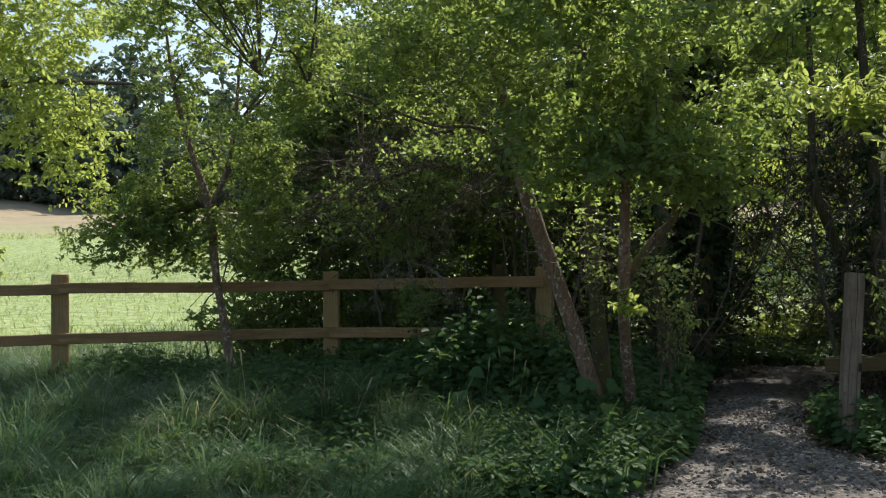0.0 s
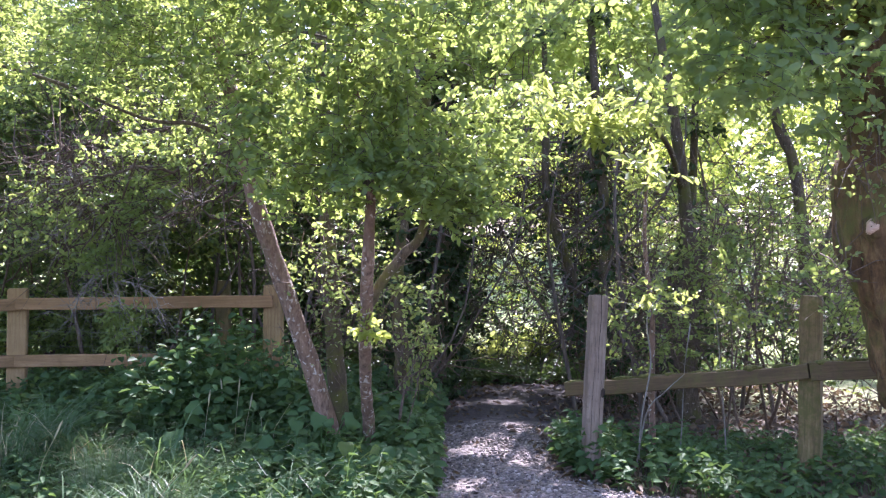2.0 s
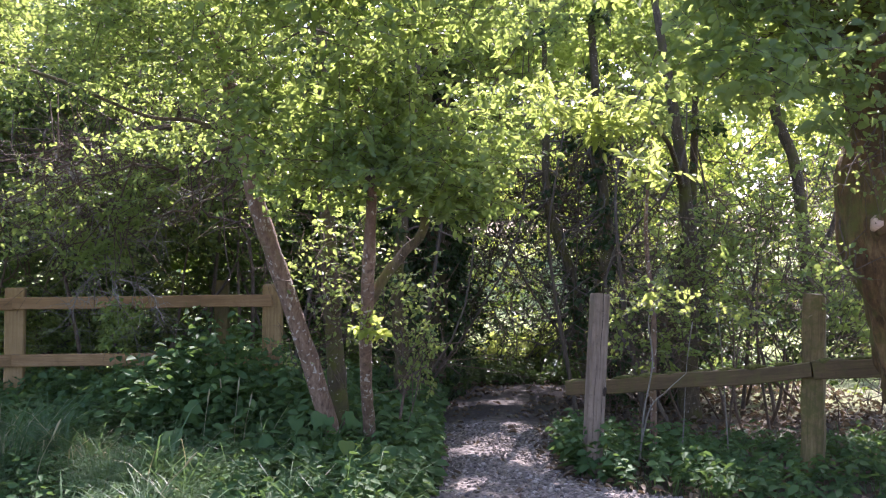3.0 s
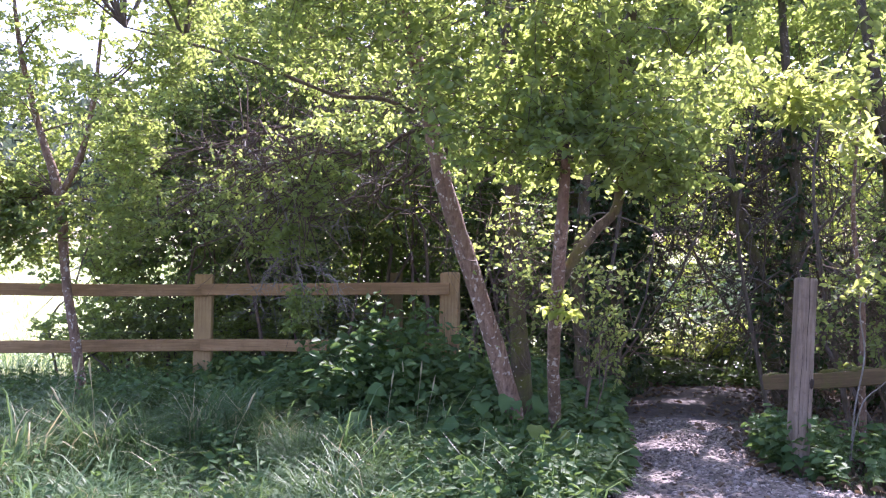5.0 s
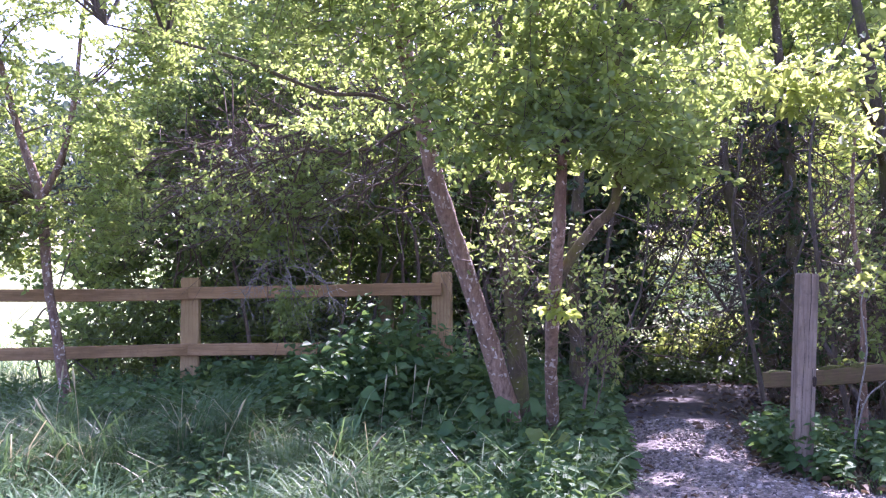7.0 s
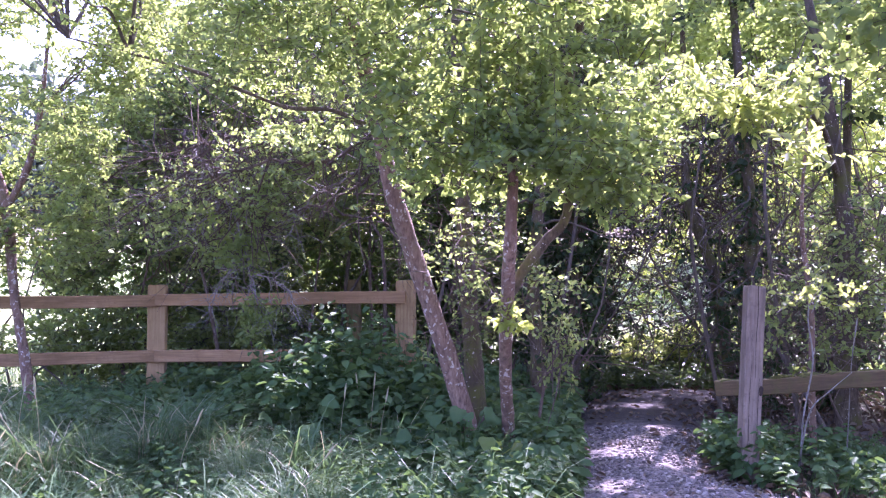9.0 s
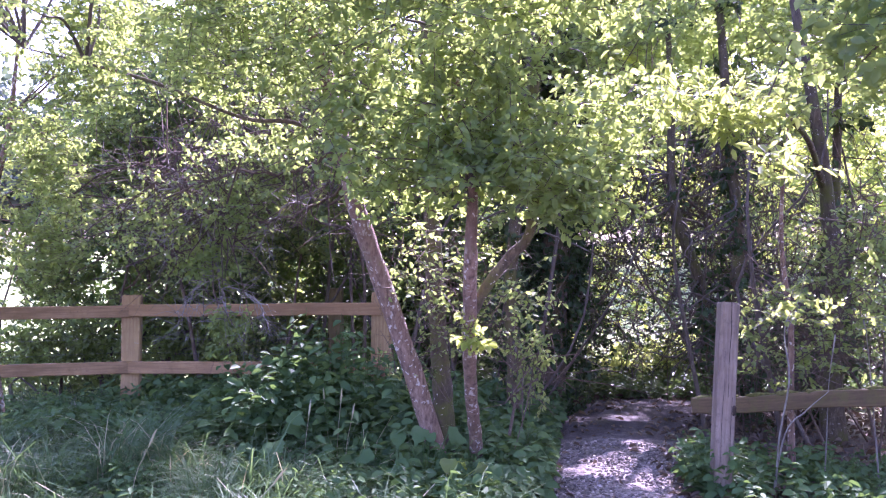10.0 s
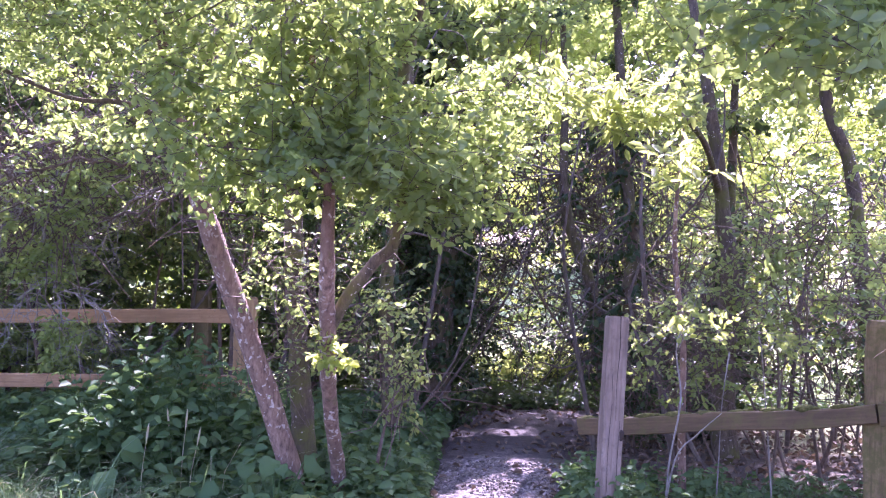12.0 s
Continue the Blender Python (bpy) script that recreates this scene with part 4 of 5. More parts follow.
def build_bushes():
    bush("thorn_thicket", "tangled brown thorn thicket with sparse small leaves", [(-1.35, 7.2, 1.9, 0.85, 0.45, 0.42), (-0.6, 7.3, 2.0, 0.6, 0.45, 0.45), (-2.1, 7.9, 2.0, 0.8, 0.5, 0.5), (-0.9, 7.4, 2.6, 0.9, 0.5, 0.4), (-1.6, 7.4, 1.5, 0.4, 0.3, 0.3)], 1100, M_LEAF, 31.0,
         9, 0.22, 0.04, 850, 0.45, M_TWIG_BROWN, 22, twig_len=0.8, twig_r=0.006, hang=0.5)
    bush("fence_shrub", "dark leafy shrub rising behind the rails", [(-2.9, 9.0, 1.9, 0.9, 0.5, 0.9), (-1.9, 8.9, 2.2, 0.9, 0.5, 1.0), (-0.9, 9.0, 2.4, 0.9, 0.5, 1.0), (-3.6, 9.2, 1.3, 0.7, 0.4, 0.6), (-2.3, 9.0, 3.2, 1.2, 0.6, 0.7), (-3.4, 9.2, 2.6, 0.6, 0.4, 0.6), (-4.0, 9.3, 1.9, 0.6, 0.4, 0.8), (-3.9, 9.3, 2.9, 0.6, 0.4, 0.5)], 2600, M_LEAF, 34.0,
         12, 0.3, 0.055, 500, 0.4, M_TWIG_BROWN, 14)
    bush("back_hedge", "tall dense hedge behind the shrubs", [(-1.5, 11.8, 4.3, 2.0, 0.8, 1.3), (-3.3, 11.7, 3.3, 1.0, 0.7, 1.5), (0.6, 12.0, 4.2, 1.5, 0.8, 1.3), (-2.2, 12.0, 2.6, 1.9, 0.6, 1.4)], 2000, M_BACKLIT, 35.0,
         12, 0.4, 0.085, 300, 0.42, None, 14)
    # the shrubs behind the fence take the shade-darkened leaf colour
    bush("dark_shrub", "dense shrub behind the fence, leaves coloured for shade", [(-3.3, 9.9, 1.7, 1.1, 0.9, 1.5), (-2.0, 10.3, 1.6, 1.4, 0.9, 1.6), (-2.6, 10.0, 3.0, 1.5, 1.0, 1.1), (-0.8, 11.0, 1.0, 1.3, 0.8, 0.9), (-4.3, 11.5, 2.3, 1.0, 0.8, 1.6), (-4.4, 9.8, 1.3, 0.7, 0.6, 0.6), (-3.0, 11.5, 4.2, 1.6, 1.0, 1.0)], 4700, M_LEAF_SHADE, 36.0,
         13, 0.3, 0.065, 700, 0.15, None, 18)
    bush("deep_shrub", "dense shaded shrubs closing the view behind the fence", [(-1.6, 11.6, 1.2, 1.9, 0.5, 1.4), (-3.2, 11.0, 1.1, 1.0, 0.5, 1.2), (0.4, 12.5, 1.2, 1.2, 0.4, 1.3)], 1000, M_LEAF_SHADE, 38.0, 9, 0.36, 0.11, 300, 0.12, None, 10)
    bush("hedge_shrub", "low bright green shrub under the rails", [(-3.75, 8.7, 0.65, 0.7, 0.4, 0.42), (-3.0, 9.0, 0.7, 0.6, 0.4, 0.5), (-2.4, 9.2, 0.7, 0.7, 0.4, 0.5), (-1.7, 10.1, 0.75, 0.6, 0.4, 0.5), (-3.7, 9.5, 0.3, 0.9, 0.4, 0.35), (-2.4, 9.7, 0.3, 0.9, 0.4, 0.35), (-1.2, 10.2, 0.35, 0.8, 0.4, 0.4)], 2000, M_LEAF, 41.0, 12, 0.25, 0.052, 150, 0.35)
    # shade-dark leaves; the last, highest blob is added to shade the thorn thicket
    bush("shade_shrub", "dense shrub filling the dark corner behind the trees", [(-0.2, 9.9, 2.2, 1.4, 0.7, 1.7), (0.3, 10.6, 1.0, 0.8, 0.6, 1.0), (-0.2, 8.9, 3.2, 1.5, 1.0, 0.8), (-1.3, 9.4, 4.1, 1.6, 0.9, 0.5)], 1900, M_LEAF_SHADE, 44.0, 12, 0.3, 0.06, 700, 0.25)
    crooked_bough("dead_bough", "pale lichen-crusted dead bough hanging before the fence", [
        [(-1.9, 7.3, 2.2, 0.014), (-1.6, 7.15, 1.8, 0.012), (-1.42, 7.1, 1.4, 0.010), (-1.35, 7.05, 1.1, 0.008), (-1.2, 7.02, 0.85, 0.004)],
        [(-1.5, 7.2, 1.95, 0.010), (-1.75, 7.1, 1.62, 0.008), (-2.02, 7.05, 1.55, 0.004)],
        [(-1.42, 7.1, 1.4, 0.008), (-1.6, 7.05, 1.15, 0.006), (-1.72, 7.0, 0.92, 0.003)],
        [(-1.36, 7.1, 1.25, 0.008), (-1.1, 7.05, 1.12, 0.006), (-1.0, 7.0, 0.93, 0.003)],
        [(-1.1, 7.3, 2.1, 0.012), (-1.65, 7.05, 1.98, 0.009), (-2.2, 6.95, 1.75, 0.004)],
        [(-0.6, 7.2, 2.0, 0.012), (-0.95, 7.0, 1.75, 0.009), (-1.1, 6.95, 1.45, 0.004)]], M_TWIG_PALE,
        [(-1.36, 7.05, 0.9, 0.14, 0.1, 0.25), (-1.45, 7.05, 1.4, 0.2, 0.12, 0.18), (-1.2, 7.0, 0.95, 0.12, 0.1, 0.12)], 105, M_LEAF)
    crooked_bough("thorn_bough", "brown twisting thorn boughs under the leaf roof", [
        [(-0.3, 7.0, 2.3, 0.02), (-0.8, 6.9, 2.05, 0.016), (-1.3, 6.8, 2.0, 0.012), (-1.9, 6.8, 1.75, 0.006)],
        [(-0.3, 7.1, 2.1, 0.016), (-0.7, 7.0, 1.8, 0.012), (-1.1, 6.9, 1.65, 0.006)],
        [(-1.0, 7.2, 2.4, 0.016), (-1.6, 7.1, 2.25, 0.012), (-2.3, 7.0, 2.05, 0.006)],
        [(-0.5, 7.3, 1.7, 0.014), (-0.3, 7.1, 1.5, 0.010), (-0.25, 7.0, 1.25, 0.005)],
        [(-1.2, 6.9, 2.2, 0.014), (-1.7, 6.8, 2.0, 0.010), (-2.3, 6.8, 1.6, 0.005)],
        [(-0.2, 7.2, 2.6, 0.016), (-0.6, 7.0, 2.4, 0.012), (-1.2, 6.9, 2.3, 0.006)]], M_TWIG_BROWN,
        [(-1.1, 6.85, 1.95, 0.95, 0.35, 0.4), (-1.9, 6.9, 1.7, 0.5, 0.3, 0.3)], 190, M_LEAF)
    # sunlit growth beyond the wood
    bush("sunlit_thicket", "sunlit yellow-green thicket beyond the dark stems", [(1.6, 15.5, 1.5, 2.2, 1.0, 1.7), (5.0, 15.2, 1.6, 2.4, 1.2, 2.0), (8.5, 14.5, 1.8, 2.4, 1.4, 2.2), (3.2, 16.0, 3.6, 3.2, 1.2, 1.4), (-2.0, 16.5, 1.8, 2.5, 1.2, 1.9),
         (7.5, 16.0, 4.2, 3.4, 1.4, 1.6)], 5200, M_BACKLIT, 52.0, 10, 0.4, 0.095, 1800, 0.5, None, 30, gaps=False)
    # dark-coloured band that gives the background its shaded depth
    bush("shade_thicket", "thicket under the hedge trees, darkened in colour for shade", [(2.0, 13.2, 0.7, 1.6, 0.4, 1.0), (4.8, 12.8, 0.8, 1.7, 0.4, 1.1), (7.2, 12.0, 0.9, 1.4, 0.5, 1.2), (-0.8, 13.2, 1.0, 1.5, 0.4, 1.3)], 820, M_LEAF_SHADE, 53.0, 10, 0.4, 0.085, 900, 0.3, None, 14,
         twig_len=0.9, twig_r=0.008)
    bush("tall_hedge", "tall leafy hedge trees closing the view behind the wood", [(1.2, 27.0, 5.2, 4.2, 1.4, 4.4), (7.5, 27.0, 5.6, 4.8, 1.5, 4.8), (14.5, 25.0, 5.2, 4.6, 1.6, 4.8), (-3.6, 28.0, 4.2, 3.4, 1.4, 3.6), (4.0, 27.6, 9.0, 6.0, 1.6, 2.2), (12.0, 26.5, 9.0, 5.0, 1.6, 2.2)], 7500, M_LEAF, 54.0,
         9, 0.6, 0.24, 700, 0.15, None, 26, gaps=False)
    bush("holloway_bush", "dark twiggy bushes crowding the far end of the path", [(3.7, 10.8, 1.3, 1.3, 0.6, 1.4), (1.9, 11.9, 1.1, 1.2, 0.4, 1.2), (5.6, 9.6, 1.4, 1.3, 0.8, 1.5), (0.3, 11.9, 1.5, 1.0, 0.5, 1.5)], 780, M_LEAF, 57.0, 10, 0.3, 0.06, 2500, 0.45,
         None, 5, twig_len=0.7, twig_r=0.0055)
    bush("bare_thicket", "brown bare twigs and climbing stems in the wood", [(3.0, 9.6, 2.0, 0.9, 0.5, 0.8), (4.4, 9.3, 1.8, 0.9, 0.5, 1.0), (2.1, 9.6, 2.9, 1.0, 0.5, 0.5), (5.4, 8.6, 1.6, 0.8, 0.5, 1.0), (3.6, 8.0, 1.3, 0.6, 0.4, 0.6)], 260, M_LEAF, 58.0, 8, 0.3, 0.05, 1500, 0.42,
         M_TWIG_BROWN, 16, twig_len=0.65, twig_r=0.006)
    bush("path_tangle", "tangle of dark bare stems and ivy over the path's end", [(1.75, 10.3, 1.6, 0.75, 0.4, 0.9), (2.7, 10.0, 1.5, 0.8, 0.5, 1.3), (2.3, 9.8, 2.5, 0.8, 0.4, 0.5), (1.6, 11.0, 1.3, 0.6, 0.3, 1.2), (3.3, 9.6, 0.9, 0.6, 0.4, 0.8)], 300, M_IVY, 59.0, 8, 0.3, 0.05, 2300, 0.36, None, 4,
         twig_len=0.75, twig_r=0.0065)
    bush("ivy_bank", "dark ivy and holly filling the shade beside the path", [(0.7, 10.0, 1.0, 0.55, 0.4, 1.1), (1.1, 10.9, 0.8, 0.6, 0.4, 0.9), (2.1, 11.6, 0.5, 1.1, 0.3, 0.6), (3.3, 11.2, 0.5, 0.9, 0.4, 0.6), (3.7, 9.2, 0.85, 0.8, 0.35, 0.45), (4.9, 8.9, 0.9, 0.8, 0.4, 0.5), (1.1, 11.0, 1.6, 0.5, 0.3, 0.9)], 850, M_IVY, 60.0, 10, 0.28, 0.06, 500, 0.15, None, 8)
    # brambles in the very dark ivy colour, added as a shaded backdrop
    bush("dark_brambles", "dark tangled brambles in shade behind the mossy fence", [(3.2, 8.6, 0.75, 0.6, 0.3, 0.5), (4.2, 8.2, 0.8, 0.7, 0.3, 0.55), (5.2, 7.8, 0.85, 0.7, 0.3, 0.6), (2.7, 8.6, 0.5, 0.3, 0.3, 0.45)], 420, M_IVY, 64.0, 9, 0.26, 0.05, 1100, 0.3, M_TWIG_BROWN, 8,
         twig_len=0.5, twig_r=0.004, stem_r=0.01)
    # added mostly above the view, to keep the sun off the path
    bush("added_canopy", "added leafy boughs overhead, mostly unseen, shading the path", [(1.5, 10.6, 4.9, 1.4, 1.3, 0.45), (1.9, 12.4, 5.3, 1.6, 1.2, 0.5), (0.2, 10.0, 4.9, 1.2, 1.0, 0.4), (3.6, 10.4, 4.6, 1.2, 1.2, 0.4), (1.9, 13.9, 4.6, 1.7, 0.9, 0.6), (4.2, 13.2, 4.8, 1.5, 1.0, 0.5), (1.6, 9.4, 4.6, 1.2, 1.0, 0.4), (3.9, 8.8, 4.9, 1.6, 1.2, 0.5), (2.2, 12.6, 4.3, 1.1, 0.8, 0.35), (1.9, 11.6, 3.6, 0.9, 0.6, 0.3), (1.5, 11.5, 4.4, 1.0, 1.0, 0.3)], 5200, M_LEAF, 62.0, 13, 0.32, 0.08, 200, 0.25, None, 7)
    bush("upper_boughs", "sunlit leafy boughs meeting above the path", [(1.6, 9.3, 3.5, 1.0, 0.7, 0.5), (3.1, 9.0, 3.2, 1.0, 0.7, 0.6), (4.6, 8.8, 3.3, 1.2, 0.8, 0.6), (2.6, 8.2, 3.2, 0.8, 0.5, 0.4), (2.4, 10.4, 3.0, 1.4, 0.6, 0.5), (0.2, 9.0, 3.6, 1.2, 0.8, 0.5), (1.7, 8.6, 3.9, 1.0, 0.7, 0.4), (3.1, 7.6, 3.2, 0.9, 0.4, 0.5), (2.2, 8.2, 3.3, 0.7, 0.4, 0.4)], 2300, M_LEAF, 61.0,
         12, 0.3, 0.07, 500, 0.42, None, 9)
    bush("bank_ferns", "small sunlit leaves on the bank at the path's end", [(1.9, 11.5, 0.32, 0.5, 0.25, 0.28), (2.6, 11.7, 0.4, 0.6, 0.3, 0.35), (1.0, 11.5, 0.3, 0.5, 0.3, 0.25)], 260, M_LEAF_SUNLIT, 63.0, 10, 0.22, 0.065, 0, 0.1, None, 8)
    bush("bramble_arch", "bramble spray with bright sunlit leaves beside the post", [(2.55, 6.35, 1.08, 0.32, 0.2, 0.1), (2.95, 6.3, 1.02, 0.25, 0.2, 0.08), (2.4, 6.2, 1.18, 0.22, 0.15, 0.12)], 28, M_LEAF_SUNLIT, 66.0, 9, 0.2, 0.042, 0, 0.0, M_TWIG_PALE, 2, stem_r=0.007)
    bush("bramble_thicket", "tangled bramble and hawthorn behind the mossy rail", [(2.9, 7.2, 0.9, 0.7, 0.5, 0.5), (4.0, 6.7, 0.9, 0.8, 0.5, 0.6), (5.2, 6.3, 1.0, 0.8, 0.6, 0.7), (3.3, 7.0, 1.5, 0.5, 0.4, 0.35), (3.7, 7.4, 1.7, 0.7, 0.3, 0.5), (2.8, 7.4, 1.4, 0.4, 0.3, 0.4)], 850, M_LEAF, 69.0, 10, 0.26, 0.05, 1300, 0.36,
         M_TWIG_BROWN, 7, twig_len=0.55, stem_r=0.012)
    bush("trunk_sprigs", "small leafy sprigs sprouting from the mossy trunk", [(3.12, 4.75, 1.95, 0.16, 0.12, 0.3), (3.0, 4.9, 1.3, 0.14, 0.12, 0.2), (3.45, 4.6, 0.7, 0.2, 0.12, 0.4)], 46, M_LEAF, 77.0, 8, 0.22, 0.04, 60, 0.0, M_TWIG_BROWN, 5, hang=0.35)
    bush("brown_weeds", "dry brown drooping seed stems by the slim tree", [(0.90, 6.4, 0.7, 0.15, 0.14, 0.25)], 26, M_LEAF, 72.0, 10, 0.25, 0.04, 30, 0.0, M_TWIG_BROWN, 1, droop=0.8)
    bush("trunk_shoots", "thin leafy shoots between the tree stems", [(0.35, 6.0, 1.25, 0.4, 0.25, 0.4), (0.75, 6.1, 1.15, 0.3, 0.25, 0.45), (0.2, 6.2, 0.95, 0.25, 0.2, 0.4), (0.45, 5.6, 1.4, 0.35, 0.2, 0.25)], 170, M_LEAF, 75.0, 9, 0.24, 0.036, 320, 0.2, M_TWIG_BROWN, 0, twig_len=0.26, twig_r=0.003)
    # sunlit leaf colour brightens these shoots
    bush("stem_shoots", "young shoots on the slim trunk, leaves coloured as sunlit", [(0.58, 5.52, 0.95, 0.1, 0.06, 0.05), (0.56, 5.48, 1.08, 0.06, 0.05, 0.08)], 18, M_LEAF_SUNLIT, 74.0, 8, 0.14, 0.05, 0, 0.0, None, 0)


# ---- low plants ----
def build_grass():
    def blades(n, xr, yr, tall, keep):
        x = xr[0] + (xr[1] - xr[0]) * RNG.random(n)
        y = yr[0] + (yr[1] - yr[0]) * RNG.random(n)
        k = keep(x, y)
        x, y = x[k], y[k]
        n = len(x)
        clump = np.array([noise.noise(Vector((a * 1.4, b * 1.4, 1))) for a, b in zip(x, y)])
        h = tall * (0.45 + 0.6 * RNG.random(n)) * np.clip(1 + 1.7 * clump, 0.3, 1.8)
        # tufts: blades arch away from the middle of their tussock
        gx, gy = np.floor(x / 0.36), np.floor(y / 0.36)
        cx = (gx + 0.5 + 0.3 * np.sin(gx * 12.9 + gy * 78.2)) * 0.36
        cy = (gy + 0.5 + 0.3 * np.sin(gx * 39.3 + gy * 11.1)) * 0.36
        far = np.hypot(x - cx, y - cy)
        h = h * (1.25 - 1.6 * far) * (1.0 + 0.2 * np.sin(gx * 7.7 + gy * 5.3))
        lean = np.arctan2(y - cy, x - cx) + RNG.normal(size=n) * 0.75
        d = np.stack([np.cos(lean), np.sin(lean), 0 * lean], 1)
        side = np.stack([-d[:, 1], d[:, 0], 0 * lean], 1)
        bend = (0.75 + 0.85 * RNG.random(n))[:, None]
        w = (0.0018 + 0.005 * RNG.random(n) ** 2.2)[:, None]
        base = np.stack([x, y, -0.01 + 0 * x], 1)
        hh = h[:, None]
        up = np.array([0, 0, 1.0])
        v = np.empty((n, 8, 3))
        for i, s in enumerate((0.0, 0.4, 0.75, 1.0)):
            c = base + up * hh * (s - 0.42 * bend * s ** 2.5) + d * hh * bend * (0.75 * s ** 2)
            ww = w * (1 - 0.9 * s ** 2)
            v[:, 2 * i], v[:, 2 * i + 1] = c - side * ww, c + side * ww
        i = np.arange(n)[:, None] * 8
        q = np.stack([i + [0, 1, 3, 2], i + [2, 3, 5, 4], i + [4, 5, 7, 6]], 1).reshape(-1, 4)
        return v.reshape(-1, 3), q

    def off_path(x, y):
        a, b = edge_at(y)
        return (x < a - 0.02 + 0.08 * np.sin(y * 7)) | (x > b + 0.05)

    shape = Shape()
    shape.add(*blades(56000, (-6.5, 1.0), (2.4, 6.8), 0.39, lambda x, y: off_path(x, y) & (y < 6.8 - 0.9 * np.maximum(x + 0.9, 0)) & ((x < -0.15 + 0.25 * np.sin(y * 5)) | (RNG.random(len(x)) < 0.15))))
    shape.add(*blades(19000, (-7.0, -1.0), (6.2, 8.2), 0.42, lambda x, y: y < 8.2))
    shape.add(*blades(9000, (-8.5, -3.0), (7.5, 14), 0.3, lambda x, y: y > 7.0))
    shape.add(*blades(8000, (-9.0, 9.0), (-7.0, 2.4), 0.2, off_path))
    shape.add(*blades(3500, (1.8, 5.0), (4.6, 7.5), 0.2, off_path))
    tagged(mesh_part("long_grass", shape.mesh("grass"), M_GRASS), "long uncut green verge grass bending over", "grass", kind="stuff")
    shape = Shape()
    shape.add(*blades(380, (-6.5, 0.6), (2.9, 6.6), 0.46, lambda x, y: off_path(x, y)))
    shape.add(*blades(520, (-1.75, -0.45), (5.9, 6.9), 0.36, lambda x, y: x < 9))
    shape.add(*blades(260, (-2.9, -1.9), (4.6, 5.4), 0.34, lambda x, y: x < 9))
    tagged(mesh_part("dry_grass", shape.mesh("straw"), M_STRAW), "pale dry grass stalks among the green", "grass", kind="stuff")
    # field beyond the fence
    n = 16000
    x, y = -30 + 28 * RNG.random(n), 9.5 + 26 * RNG.random(n) ** 1.3
    h = 0.05 + 0.09 * RNG.random(n)
    a = RNG.random(n) * 6.28
    base = np.stack([x, y, rise(x, y) - 0.02], 1)
    wide = np.stack([np.cos(a), np.sin(a), 0 * a], 1) * (0.006 + 0.0006 * y)[:, None]
    tip = np.stack([np.cos(a * 3), np.sin(a * 3), 0 * a], 1) * 0.06
    up = np.stack([0 * h, 0 * h, h], 1)
    v = np.stack([base - wide, base + wide, base + up + tip + wide * 0.2, base + up + tip - wide * 0.2], 1)
    q = np.arange(n)[:, None] * 4 + [0, 1, 2, 3]
    tagged(mesh_part("field_grass", quads_mesh("field", v.reshape(-1, 3), q), M_FIELD), "short sunlit grass of the open field", "grass", kind="stuff")


def weeds(name, label, n, region, height, size, seed, leaf, stem_leaves=9, aspect=0.6):
    """A stand of upright leafy stems, as nettles and dog's mercury grow."""
    x, y = region(n)
    a, b = edge_at(y)
    keep = (x < a - 0.02) | (x > b + 0.04) | (y > 10.65)
    x, y = x[keep], y[keep]
    n = len(x)
    h = height(x, y) * (0.55 + 0.6 * RNG.random(n))
    lean = RNG.normal(size=(n, 3)) * 0.18
    lean[:, 2] = 1
    ax = unit(lean)
    base = np.stack([x, y, 0 * x - 0.01], 1)
    k = np.arange(stem_leaves)
    s = 0.25 + 0.75 * (k + 0.5) / stem_leaves
    p = base[:, None] + ax[:, None] * (h[:, None] * s)[..., None]
    ang = k * 2.4 + RNG.random((n, 1)) * 6.28
    way = unit(np.stack([np.cos(ang), np.sin(ang), -0.1 + 0 * ang], -1) + 0.25 * RNG.normal(size=(n, stem_leaves, 3)))
    nrm = unit(np.array([0, -0.25, 1.0]) + 0.4 * RNG.normal(size=(n, stem_leaves, 3)))
    ln = size * (1.25 - 0.6 * s)[None, :] * (0.6 + 0.7 * RNG.random((n, stem_leaves)))
    shape = Shape()
    v, q = leaf_quads(p.reshape(-1, 3), way.reshape(-1, 3), nrm.reshape(-1, 3), ln.ravel(), ln.ravel() * aspect, 0.15, 0.2)
    shape.add(v, q)
    r = 0.0025
    o = np.array([[r, 0, 0], [-r / 2, r, 0], [-r / 2, -r, 0]])
    top = base + ax * h[:, None]
    v = np.concatenate([base[:, None] + o, top[:, None] + o * 0.5], 1)
    i = np.arange(n)[:, None] * 6
    q = np.stack([i + [0, 1, 4, 3], i + [1, 2, 5, 4], i + [2, 0, 3, 5]], 1).reshape(-1, 4)
    shape.add(v.reshape(-1, 3), q)
    tagged(mesh_part(name, shape.mesh(name), leaf), label, "undergrowth", kind="stuff")


